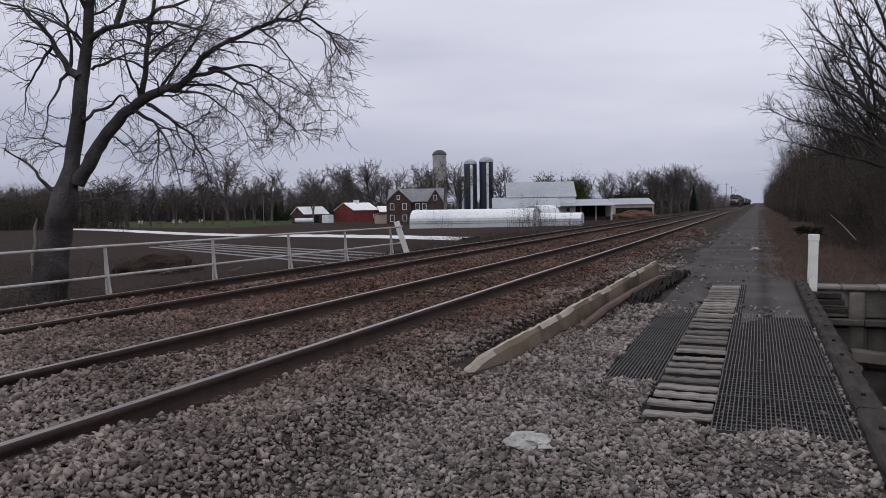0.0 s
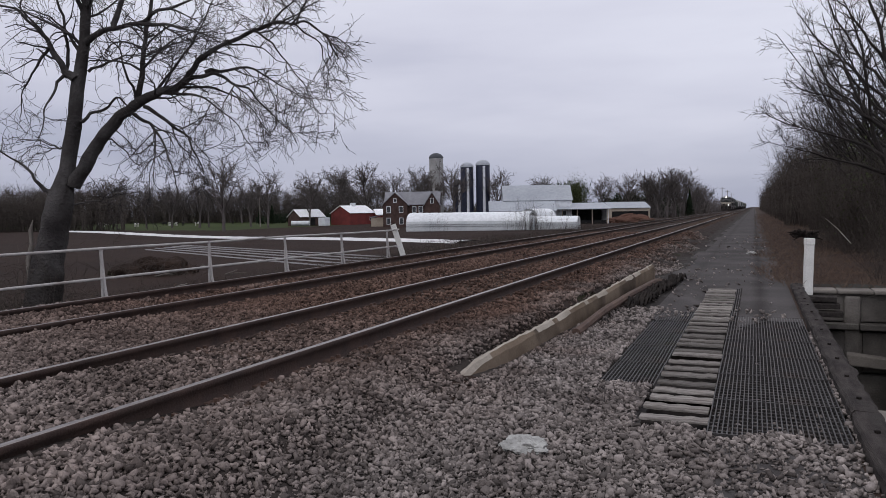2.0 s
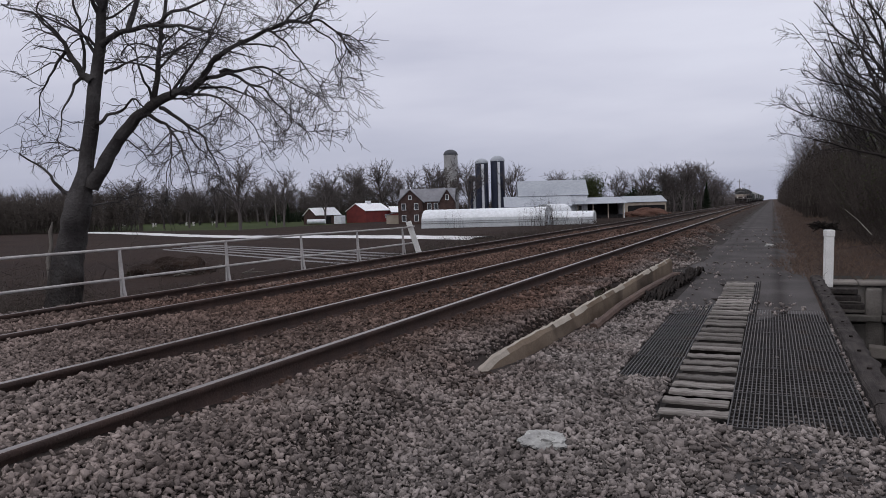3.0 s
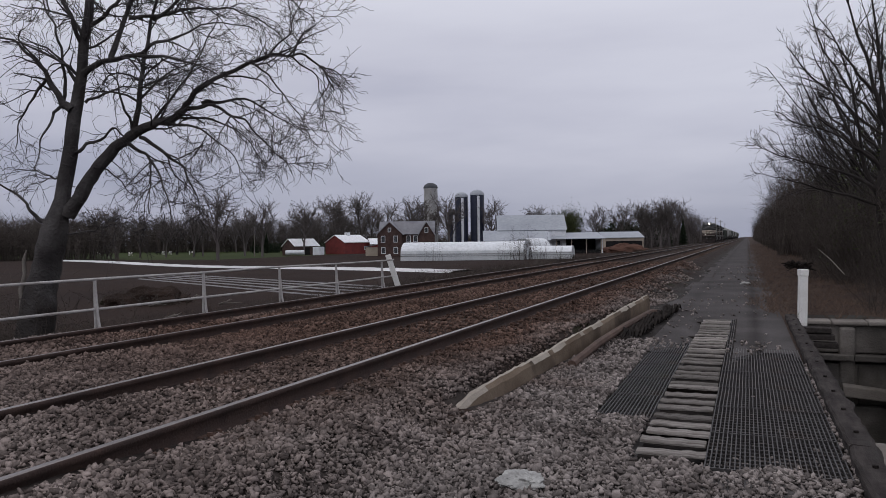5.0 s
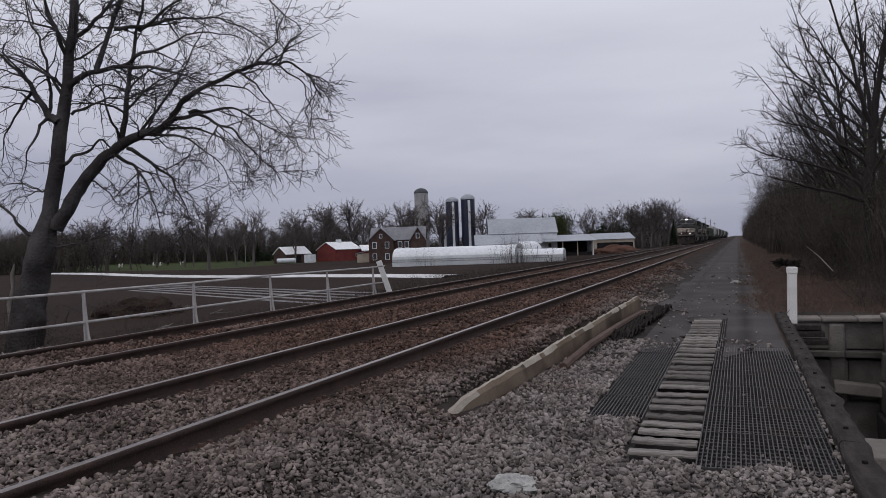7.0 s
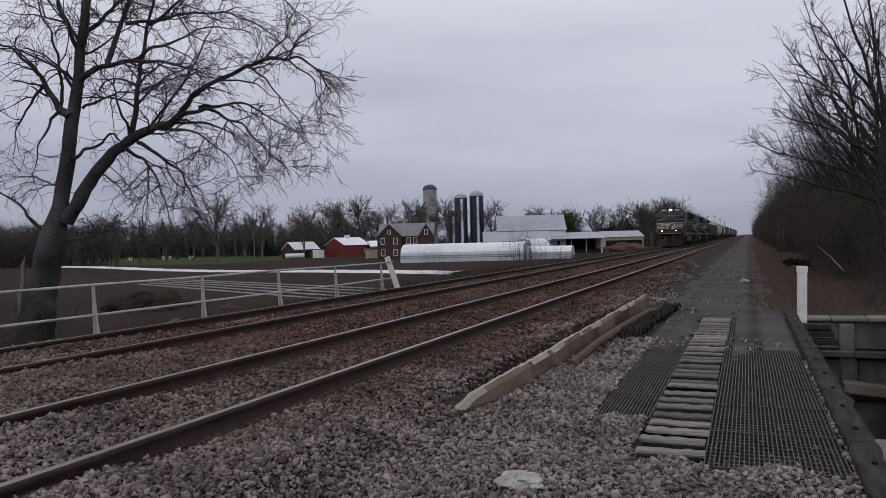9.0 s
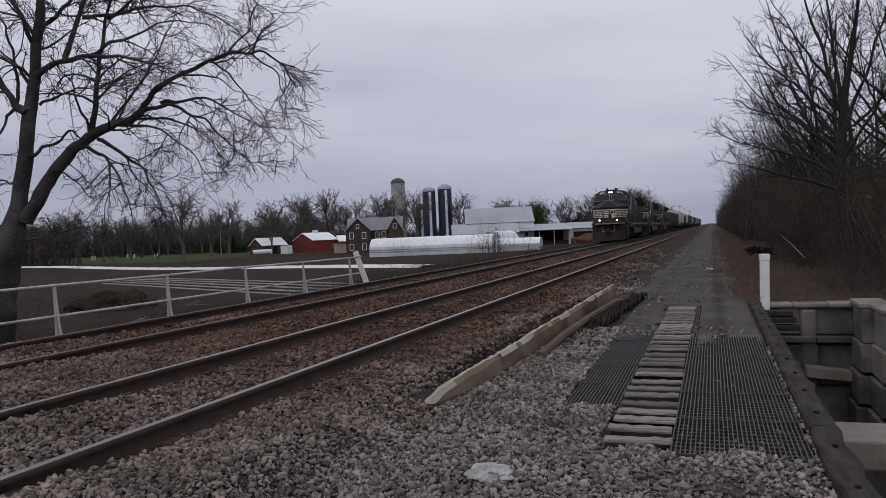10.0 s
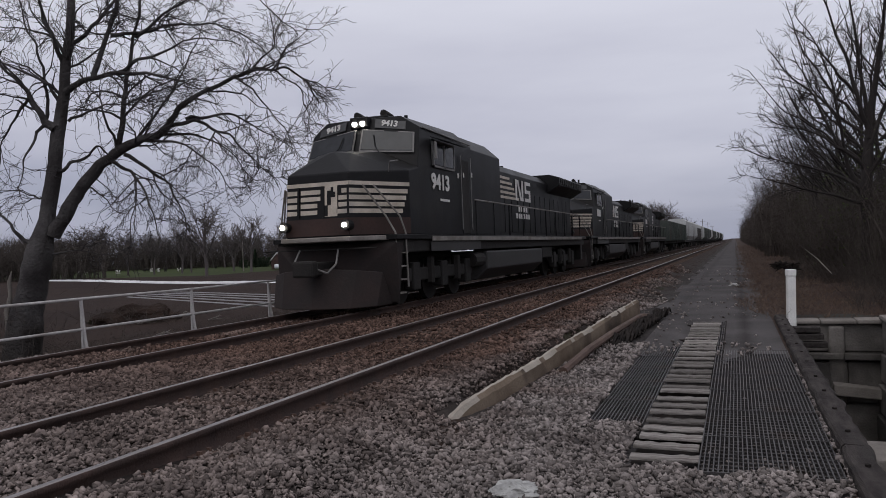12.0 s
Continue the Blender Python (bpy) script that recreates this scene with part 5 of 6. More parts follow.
bmesh.ops.create_icosphere(bm, subdivisions=5, radius=1)
for v in bm.verts:
    k = 1 + 0.2 * noise.noise(v.co * 2.2) + 0.07 * noise.noise(v.co * 6)
    v.co = Vector((v.co.x * 7.0 * k, v.co.y * 4.5 * k, max(v.co.z, -0.1) * 2.5 * k))
mound = tagged(mesh_object("earth_mound", bm, M["mound"]), "heap of reddish-brown earth in the farmyard", "mound")
mound.matrix_world = pose(-33.5, 226.0, FZ - 0.1, 0, 0, 30)

# white row cover on the field and plastic-mulched beds
def sheet(name, a, b, w, h, label, cat, n=60, group="", mat="plastic"):
    a, b = Vector(a), Vector(b)
    d = (b - a).normalized()
    s = Vector((-d.y, d.x))
    v, f = [], []
    m = 7
    for i in range(n + 1):
        for j in range(m + 1):
            u = j / m - 0.5
            p = a + (b - a) * (i / n) + s * (u * w + 0.1 * w * 0.3 * math.sin(i * 0.7 + j) * (j in (0, m)))
            z = float(ground_z(p.x, p.y)) + h * (1 - (2 * u) ** 4) * (0.9 + 0.1 * math.sin(i * 1.7)) + 0.02
            v.append((p.x, p.y, z))
    for i in range(n):
        for j in range(m):
            q = i * (m + 1) + j
            f.append((q, q + 1, q + m + 2, q + m + 1))
    return tagged(new(name, raw_mesh(name, v, f, [M[mat]], smooth=True)), label, cat, group)


sheet("row_cover", (-172, 146), (-33, 87.5), 4.6, 0.28, "long white fabric row cover stretched over dark soil", "row cover", 90)
for k in range(5):
    sheet("mulched_bed", (-66 - 1.0 * k, 68 + 2.6 * k), (-30 + 1.0 * k, 51 + 2.2 * k), 0.34, 0.10, "raised bed covered in pale plastic mulch", "crop bed", 40, "plastic mulch beds", "mulch")


# cows
def cow(label, x, y, turn, dark, white):
    c = tagged(new("cow"), label, "cow", "grazing cows")
    c.matrix_world = pose(x, y, float(ground_z(x, y)), 0, 0, turn)
    b = hull([(sx * 0.32, y0, z) for sx in (-1, 1) for y0, z in ((-0.8, 0.72), (0.8, 0.72), (-0.85, 1.3), (0.85, 1.35))] + [(sx * 0.42, 0, 0.95) for sx in (-1, 1)], 0.08)
    part("body", b, white if white else dark, c)
    part("patch", hull([(sx * 0.40, y0, z) for sx in (-1, 1) for y0, z in ((-0.5, 0.85), (0.25, 0.85), (-0.45, 1.36), (0.2, 1.36))], 0.05), dark, c)
    bm = hull([(sx * 0.13, y0, z) for sx in (-1, 1) for y0, z in ((0.75, 0.95), (0.8, 1.35), (1.25, 0.55), (1.4, 0.8))], 0.04)
    part("head", bm, dark, c)
    for sx in (-0.24, 0.24):
        for y0 in (-0.65, 0.65):
            part("leg", rod((sx, y0, 0), (sx, y0, 0.85), 0.07, 6, None, 0.11), white if white else dark, c)


rr = random.Random(12)
for k, (px, py) in enumerate(((-204, 220), (-211, 230), (-204, 226), (-198, 223), (-204, 206), (-212, 200), (-217, 207), (-193, 225), (-235, 218), (-204, 260))):
    cow("black and white cow grazing on pasture" if k % 3 else "black cow grazing on pasture", px, py, rr.uniform(0, 360), M["cowblack"], M["cowwhite"] if k % 3 else None)


# ---- trees and brush ----
def wander(rng, p, d, length, n, bend, lift):
    """Points of a branch that bends at random and lifts or droops."""
    pts = [np.array(p, float)]
    d = np.array(d, float) / np.linalg.norm(d)
    for _ in range(n):
        d = d + rng.normal(size=3) * bend + np.array([0, 0, lift])
        d /= np.linalg.norm(d)
        pts.append(pts[-1] + d * length / n)
    return np.array(pts)


def sprout(T, rng, pts, r0, level, spec, thin=0.0085):
    """Side branches along a branch; spec holds, per level: count per metre, length ratio, angle, bend, lift, sides."""
    if level >= len(spec):
        return
    per, lo, hi, ang, bend, lift, sides, start = spec[level]
    seg = np.linalg.norm(np.diff(pts, axis=0), axis=1)
    total = seg.sum()
    n = rng.poisson(per * total)
    for _ in range(n):
        u = rng.uniform(start, 1.0)
        k = min(int(u * len(seg)), len(seg) - 1)
        w = u * len(seg) - k
        p = pts[k] * (1 - w) + pts[k + 1] * w
        d = (pts[k + 1] - pts[k]) / (seg[k] + 1e-9)
        side = np.cross(d, rng.normal(size=3))
        side /= np.linalg.norm(side) + 1e-9
        a = radians(rng.normal(ang, 12))
        ln = rng.uniform(lo, hi) * (1.15 - 0.55 * u)
        r1 = max(min(r0 * (1 - 0.8 * u) * 0.65, ln * 0.022), thin)
        q = wander(rng, p, d * math.cos(a) + side * math.sin(a), ln, 5 if level < 2 else 4, bend, lift)
        T.add(q, np.linspace(r1, max(r1 * 0.3, thin * 0.6), len(q)), sides)
        sprout(T, rng, q, r1, level + 1, spec, thin)


def bare_tree(label, trunk_pts, trunk_r, limbs, spec, seed, bark, twig, place, name="bare_tree", group="", thin=0.0085):
    rng = np.random.default_rng(seed)
    t = tagged(new(name), label, "tree", group)
    t.matrix_world = place
    T, C = Tubes(), Tubes()

    def smooth_line(pts, n):
        pts = np.array(pts, float)
        s = np.linspace(0, len(pts) - 1, n)
        out = np.stack([np.interp(s, np.arange(len(pts)), pts[:, i]) for i in range(3)], 1)
        for _ in range(2):
            out[1:-1] = (out[:-2] + 2 * out[1:-1] + out[2:]) / 4
        return out

    line = smooth_line(trunk_pts, 22)
    T.add(line, np.interp(np.linspace(0, 1, 22), np.linspace(0, 1, len(trunk_r)), trunk_r), 12)
    sprout(C, rng, line[9:], trunk_r[-1] * 2.5, 0, spec, thin)
    for pts, r0, r1 in limbs:
        q = smooth_line(pts, 16)
        q[2:] += rng.normal(size=q[2:].shape) * 0.03
        T.add(q, np.linspace(r0, r1, 16), 9)
        sprout(C, rng, q[3:], r0 * 0.7, 0, spec, thin)
    piece("trunk", T.mesh("trunk", bark), t, pose(0, 0, 0))
    piece("crown", C.mesh("crown", twig), t, pose(0, 0, 0))
    return t


class Bare:
    """A bare tree grown from a trunk and limbs; local x runs across the view, y away from it."""

    def __init__(self, label, place, spec, seed, bark, twig, thin, group=""):
        self.ob = tagged(new("bare_tree"), label, "tree", group)
        self.ob.matrix_world = place
        self.spec, self.bark, self.twig, self.thin = spec, bark, twig, thin
        self.rng, self.wood, self.crown = np.random.default_rng(seed), Tubes(), Tubes()

    def line(self, pts, n, jitter):
        pts = np.array(pts, float)
        u = np.linspace(0, len(pts) - 1, n)
        out = np.stack([np.interp(u, np.arange(len(pts)), pts[:, i]) for i in range(3)], 1)
        out[1:-1] += self.rng.normal(size=out[1:-1].shape) * jitter
        out[1:-1] = (out[:-2] + 2 * out[1:-1] + out[2:]) / 4
        return out

    def trunk(self, radii, *pts):
        q = self.line(pts, 4 * len(pts), 0.02)
        r = np.interp(np.linspace(0, 1, len(q)), np.linspace(0, 1, len(radii)), radii)
        self.wood.add(q, r * self.rng.uniform(0.94, 1.07, len(q)), 14)
        sprout(self.crown, self.rng, q[int(len(q) * 0.6):], radii[-1] * 3, 0, self.spec, self.thin)

    def limb(self, r0, r1, *pts):
        q = self.line(pts, 4 * len(pts), 0.045)
        self.wood.add(q, (r1 + (r0 - r1) * np.linspace(1, 0, len(q)) ** 1.5) * self.rng.uniform(0.93, 1.08, len(q)), 9)
        sprout(self.crown, self.rng, q[3:], r0 * 0.7, 0, self.spec, self.thin)

    def done(self):
        piece("trunk", self.wood.mesh("trunk", self.bark), self.ob, pose(0, 0, 0))
        piece("crown", self.crown.mesh("crown", self.twig), self.ob, pose(0, 0, 0))
        return self.ob


# big tree on the stream bank
SPEC_BIG = [(2.8, 0.7, 1.9, 46, 0.24, -0.03, 5, 0.06), (4.3, 0.45, 1.2, 44, 0.28, -0.05, 4, 0.08), (4.6, 0.2, 0.6, 42, 0.30, -0.04, 3, 0.1)]
T = Bare("large bare tree with mottled bark and a long leaning limb", pose(-16.22, 13.75, 0.25, 0, 0, 36), SPEC_BIG, 5, M["palebark"], M["twig"], 0.0066)
T.trunk((0.52, 0.40, 0.34, 0.32, 0.20, 0.175, 0.16, 0.135, 0.115, 0.10, 0.06, 0.03), (-0.70, 0.00, -3.10), (-0.31, 0.00, -0.15), (-0.14, 0.03, 0.67), (0.09, 0.06, 1.65), (0.28, 0.09, 2.49), (0.46, 0.12, 3.76), (0.59, 0.15, 4.68), (0.76, 0.18, 5.61), (0.84, 0.21, 6.62), (0.96, 0.24, 7.77), (1.18, 0.27, 9.94), (1.33, 0.30, 12.11))
T.limb(0.185, 0.020, (0.40, 0.00, 2.06), (0.80, -0.09, 2.75), (1.29, -0.17, 3.37), (1.71, -0.26, 3.85), (2.06, -0.34, 4.12), (2.61, -0.43, 4.39), (3.16, -0.51, 4.59), (3.40, -0.60, 4.91), (3.60, -0.69, 5.25), (4.15, -0.77, 5.55), (4.99, -0.86, 5.94), (5.69, -0.94, 6.15), (6.25, -1.03, 6.16), (6.80, -1.11, 5.75), (7.03, -1.20, 5.23))
T.limb(0.060, 0.012, (3.36, -0.50, 4.77), (3.85, -0.68, 4.88), (4.39, -0.86, 4.69), (4.93, -1.04, 4.31), (5.45, -1.22, 3.72), (5.91, -1.40, 3.06))
T.limb(0.050, 0.012, (3.71, -0.60, 4.90), (4.25, -0.50, 4.96), (4.95, -0.40, 5.06), (5.65, -0.30, 4.65), (6.37, -0.20, 4.22))
T.limb(0.085, 0.030, (2.03, -0.30, 4.12), (2.13, -0.16, 4.86), (2.20, -0.02, 5.60), (2.37, 0.12, 6.50), (2.54, 0.26, 7.86), (2.73, 0.40, 9.82))
T.limb(0.085, 0.012, (0.81, 0.10, 5.69), (1.32, -0.13, 5.98), (2.14, -0.37, 6.12), (2.70, -0.60, 6.33), (3.40, -0.83, 6.68), (4.15, -1.07, 6.93), (5.15, -1.30, 6.62))
T.limb(0.055, 0.012, (1.95, -0.40, 6.07), (2.85, -0.80, 6.00), (3.66, -1.20, 5.73), (4.38, -1.60, 5.29))
T.limb(0.080, 0.030, (1.49, 0.00, 6.04), (1.67, 0.23, 6.79), (1.91, 0.45, 7.59), (2.18, 0.68, 8.86), (2.53, 0.90, 10.46))
T.limb(0.110, 0.020, (0.55, 0.00, 4.75), (0.20, 0.16, 5.10), (-0.01, 0.32, 5.62), (-0.38, 0.48, 6.08), (-1.01, 0.64, 6.59), (-1.68, 0.80, 6.82))
T.limb(0.050, 0.015, (0.29, 0.30, 5.03), (0.30, 0.52, 5.96), (0.02, 0.75, 6.94), (-0.29, 0.98, 7.79), (-0.57, 1.20, 8.87))
T.limb(0.070, 0.020, (0.76, 0.15, 6.38), (0.64, -0.04, 6.96), (0.44, -0.23, 7.59), (0.31, -0.41, 8.48), (0.18, -0.60, 9.48))
T.limb(0.040, 0.010, (0.84, 0.10, 4.96), (1.31, -0.15, 5.16), (1.79, -0.40, 5.34), (2.34, -0.65, 5.26), (2.95, -0.90, 4.94))
T.limb(0.040, 0.010, (2.01, -0.30, 4.26), (1.87, -0.60, 4.85), (1.72, -0.90, 5.47), (1.39, -1.20, 5.84))
T.limb(0.050, 0.010, (1.89, -0.30, 3.91), (2.40, -0.60, 3.59), (2.72, -0.90, 3.00), (2.96, -1.20, 2.36), (3.05, -1.50, 1.94))
T.limb(0.055, 0.010, (2.19, -0.35, 4.05), (2.79, -0.51, 3.74), (3.28, -0.68, 3.23), (3.58, -0.84, 2.64), (3.74, -1.00, 2.00))
T.limb(0.040, 0.010, (2.67, -0.40, 4.39), (3.43, -0.65, 4.36), (4.03, -0.90, 4.01), (4.49, -1.15, 3.45), (4.90, -1.40, 2.79))
T.limb(0.045, 0.020, (0.61, 0.00, 3.67), (0.94, -0.06, 3.92), (1.34, -0.12, 4.05), (1.52, -0.18, 4.28), (1.68, -0.24, 4.20), (1.98, -0.30, 3.93))
T.limb(0.030, 0.010, (0.33, 0.00, 3.00), (0.05, 0.20, 3.06), (-0.34, 0.40, 3.22), (-0.94, 0.60, 3.28))
T.limb(0.070, 0.020, (-0.02, 0.00, 1.72), (-0.36, 0.17, 2.08), (-0.70, 0.33, 2.49), (-1.36, 0.50, 2.97))
T.limb(0.030, 0.008, (0.36, 0.00, 1.61), (0.78, -0.17, 1.65), (1.20, -0.33, 1.77), (1.61, -0.50, 1.84))
T.limb(0.050, 0.012, (1.95, -0.10, 7.11), (2.79, 0.04, 7.29), (3.61, 0.18, 7.52), (4.46, 0.32, 7.64), (5.32, 0.46, 7.37), (5.97, 0.60, 6.77))
T.limb(0.060, 0.012, (0.93, 0.10, 6.87), (1.31, -0.04, 7.06), (1.64, -0.18, 7.46), (2.13, -0.31, 7.93), (2.90, -0.45, 8.50), (4.13, -0.59, 8.74), (5.22, -0.73, 8.40), (6.03, -0.86, 7.60), (6.57, -1.00, 7.01))
T.limb(0.050, 0.012, (2.51, 0.10, 7.15), (3.25, -0.27, 7.65), (4.11, -0.63, 8.22), (5.10, -1.00, 8.86))
T.limb(0.050, 0.012, (0.87, 0.10, 6.59), (0.49, 0.33, 7.21), (-0.20, 0.57, 7.39), (-1.03, 0.80, 7.56))
T.limb(0.030, 0.010, (4.99, -0.90, 5.93), (5.52, -1.20, 5.42), (6.03, -1.50, 4.67), (6.26, -1.80, 3.99))
T.limb(0.025, 0.008, (5.62, -1.00, 6.12), (6.43, -0.70, 6.65), (7.13, -0.40, 7.13))
T.limb(0.030, 0.008, (5.34, -0.90, 6.05), (5.91, -1.13, 6.66), (6.13, -1.37, 7.24), (6.42, -1.60, 7.74))
T.limb(0.025, 0.008, (5.90, -1.00, 6.15), (6.52, -1.27, 5.57), (6.76, -1.53, 4.88), (6.66, -1.80, 4.34))
T.limb(0.030, 0.008, (4.29, -0.80, 5.59), (4.97, -0.53, 5.62), (5.67, -0.27, 5.32), (6.26, 0.00, 5.08))
T.limb(0.050, 0.010, (0.31, 0.20, 5.01), (0.09, -0.13, 4.49), (-0.09, -0.47, 3.83), (-0.15, -0.80, 3.12))
T.limb(0.050, 0.010, (-0.07, 0.30, 5.62), (-0.49, 0.60, 5.17), (-0.85, 0.90, 4.57), (-1.09, 1.20, 3.89))
T.limb(0.050, 0.010, (0.71, 0.10, 5.38), (0.30, 0.40, 6.08), (-0.21, 0.70, 6.49), (-0.86, 1.00, 6.76))
T.limb(0.040, 0.010, (2.32, -0.30, 4.27), (2.99, 0.00, 5.18), (3.56, 0.30, 6.29), (3.99, 0.60, 7.13), (4.31, 0.90, 8.15))
T.limb(0.040, 0.010, (2.94, -0.40, 4.54), (3.94, 0.03, 4.69), (4.76, 0.47, 4.23), (5.33, 0.90, 3.51))
big_tree = T.done()

# bare trees of the wood along the path, three shapes
SPEC_WOOD = [(1.2, 1.2, 3.0, 42, 0.12, 0.06, 5, 0.1), (2.0, 0.6, 1.5, 40, 0.15, 0.05, 4, 0.15), (2.4, 0.3, 0.8, 38, 0.16, 0.03, 3, 0.1)]


def wood_tree(seed, h):
    g = random.Random(seed)
    limbs = []
    for k in range(9):
        a = g.uniform(0, 2 * math.pi) if k > 2 else math.pi + g.uniform(-0.5, 0.5)
        z = h * g.uniform(0.22, 0.62)
        ln = h * g.uniform(0.28, 0.45)
        c, s = math.cos(a), math.sin(a)
        limbs.append(([(0, 0, z), (c * ln * 0.3, s * ln * 0.3, z + ln * 0.28), (c * ln * 0.62, s * ln * 0.62, z + ln * 0.65), (c * ln * 0.8, s * ln * 0.8, z + ln * 1.15)], 0.012 * h * 0.6, 0.011))
    return bare_tree("tall bare deciduous tree in the trackside wood", [(0, 0, -0.3), (0.05, 0, h * 0.2), (g.uniform(-0.2, 0.2), 0, h * 0.45), (g.uniform(-0.4, 0.4), 0.1, h * 0.75), (g.uniform(-0.6, 0.6), 0.1, h)],
                     [0.014 * h, 0.011 * h, 0.008 * h, 0.004 * h, 0.012], limbs, SPEC_WOOD, seed, M["bark"], M["darktwig"], pose(0, 0, 0), group="trackside wood", thin=0.0065)


wood = [wood_tree(21, 10.0), wood_tree(22, 9.0), wood_tree(23, 11.0)]
wood[0].matrix_world = pose(5.4, 33.5, 0, 0, 0, 0)
wood[1].matrix_world = pose(7.0, 27.5, 0, 0, 0, 40)
wood[2].matrix_world = pose(5.6, 39.0, 0, 0, 0, 10)
g = random.Random(3)
for x, y in ((6.4, 25.0), (8.6, 22.0), (7.2, 35.5), (5.2, 44.5), (7.6, 41), (4.6, 51), (7.5, 36), (9.5, 31), (5.2, 43), (8, 46), (4.9, 52), (7, 58), (5.0, 66), (8, 72), (5.2, 80), (7, 92), (5.2, 104), (6, 120), (5.5, 140), (6, 165), (6, 195), (7, 230), (7, 270), (8, 320)):
    copy_thing(wood[g.randrange(3)], pose(x, y, 0, 0, 0, g.uniform(0, 360)) @ Matrix.Scale(g.uniform(0.72, 0.95), 4))


# spreading tree at the edge of the wood, nearest the white post
SPEC_EDGE = [(3.6, 0.5, 1.25, 36, 0.12, 0.05, 5, 0.12), (4.6, 0.25, 0.75, 36, 0.16, 0.04, 4, 0.1), (4.6, 0.15, 0.42, 36, 0.18, 0.03, 3, 0.1)]
T = Bare("spreading bare tree at the edge of the trackside wood", pose(3.88, 26.72, 0, 0, 0, -8.2), SPEC_EDGE, 61, M["bark"], M["darktwig"], 0.0062, "trackside wood")
T.trunk((0.22, 0.20, 0.18, 0.13, 0.085, 0.05, 0.025), (-0.05, 0.00, -0.56), (-0.01, 0.03, 1.58), (0.03, 0.07, 2.96), (0.14, 0.10, 4.69), (0.38, 0.13, 6.35), (0.66, 0.17, 8.26), (0.95, 0.20, 10.48))
T.limb(0.075, 0.011, (0.05, 0.00, 3.36), (-0.30, -0.24, 4.04), (-0.76, -0.48, 4.37), (-1.34, -0.72, 4.98), (-2.14, -0.96, 5.43), (-3.16, -1.20, 6.95))
T.limb(0.068, 0.011, (0.02, 0.00, 2.83), (-0.65, 0.30, 3.43), (-1.87, 0.60, 3.87), (-3.22, 0.90, 4.41), (-3.85, 1.05, 4.80))
T.limb(0.088, 0.018, (0.13, 0.00, 4.51), (-0.10, -0.20, 5.66), (-0.49, -0.40, 7.33), (-0.92, -0.60, 8.70), (-1.38, -0.80, 10.14))
T.limb(0.082, 0.018, (0.14, 0.00, 4.68), (-0.04, 0.33, 6.52), (-0.23, 0.67, 8.90), (-0.46, 1.00, 11.07))
T.limb(0.075, 0.013, (-0.11, 0.50, 2.68), (-0.62, 0.38, 4.35), (-0.77, 0.25, 6.17), (-1.18, 0.12, 7.66), (-1.81, 0.00, 8.75))
T.limb(0.075, 0.018, (0.14, 0.00, 4.33), (0.84, 0.30, 5.97), (1.35, 0.60, 7.71), (1.71, 0.90, 9.67))
T.limb(0.068, 0.018, (0.05, 0.00, 3.36), (0.70, -0.30, 4.33), (1.38, -0.60, 5.41), (2.24, -0.90, 7.05))
T.limb(0.054, 0.011, (-0.62, 0.30, 4.25), (-1.42, 0.73, 6.15), (-2.29, 1.17, 7.29), (-2.85, 1.60, 8.15))
T.limb(0.054, 0.011, (-0.23, -0.30, 3.89), (-1.06, -0.62, 4.65), (-2.33, -0.95, 5.10), (-2.85, -1.15, 5.50))
T.limb(0.054, 0.011, (-0.03, -0.30, 2.47), (-1.11, -0.73, 2.87), (-2.20, -1.17, 3.19), (-3.14, -1.60, 3.50))
T.limb(0.054, 0.011, (-0.10, 0.00, 5.86), (-0.77, -0.53, 6.75), (-1.28, -1.07, 7.59), (-1.79, -1.60, 7.90))
T.done()


def brush_bank(name, n, spots, hmin, hmax, wid, label, mat, twigs=9, seed=1, lean=0.25, low=0.15, reach=0.38, fat=0.45):
    rng = np.random.default_rng(seed)
    x, y = spots(rng, n)
    base = np.stack([x, y, ground_z(x, y) - 0.05], 1)
    ht = rng.uniform(hmin, hmax, n)
    tip = base + np.stack([rng.normal(0, lean, n) * ht, rng.normal(0, lean, n) * ht, ht], 1)
    B, E, W = [base], [tip], [wid * rng.uniform(0.6, 1.5, n)]
    for k in range(twigs):
        u = rng.uniform(low, 0.95, n)[:, None]
        p = base + (tip - base) * u
        ln = (ht * rng.uniform(0.12, reach, n))[:, None]
        d = rng.normal(size=(n, 3)) + np.array([0, 0, 0.5])
        d /= np.linalg.norm(d, axis=1)[:, None]
        B.append(p)
        E.append(p + d * ln)
        W.append(wid * fat * rng.uniform(0.6, 1.3, n))
    v, f = blades(rng, np.concatenate(B), np.concatenate(E), np.concatenate(W))
    return tagged(new(name, raw_mesh(name, v, f, [mat])), label, "undergrowth", kind="stuff")


def leaves(name, n, spots, size, mat, label, seed=2):
    rng = np.random.default_rng(seed)
    p = spots(rng, n)
    a, b = rng.normal(size=(n, 3)), rng.normal(size=(n, 3))
    a /= np.linalg.norm(a, axis=1)[:, None]
    b = np.cross(a, b)
    b /= np.linalg.norm(b, axis=1)[:, None]
    s = (size * rng.uniform(0.5, 1.4, n))[:, None]
    v = np.stack([p - a * s, p + b * s * 0.5, p + a * s, p - b * s * 0.5], 1).reshape(-1, 3)
    f = np.arange(4 * n).reshape(-1, 4)
    return tagged(new(name, raw_mesh(name, v, f, [mat])), label, "foliage", kind="stuff")


def along_wood(near, far, x0, x1):
    def spots(rng, n):
        y = near * (far / near) ** rng.random(n)
        x = x0 + 0.5 * np.sin(y * 0.35) + 0.35 * np.sin(y * 0.9 + 1) + (x1 - x0) * rng.random(n) ** 1.3
        return x, y
    return spots


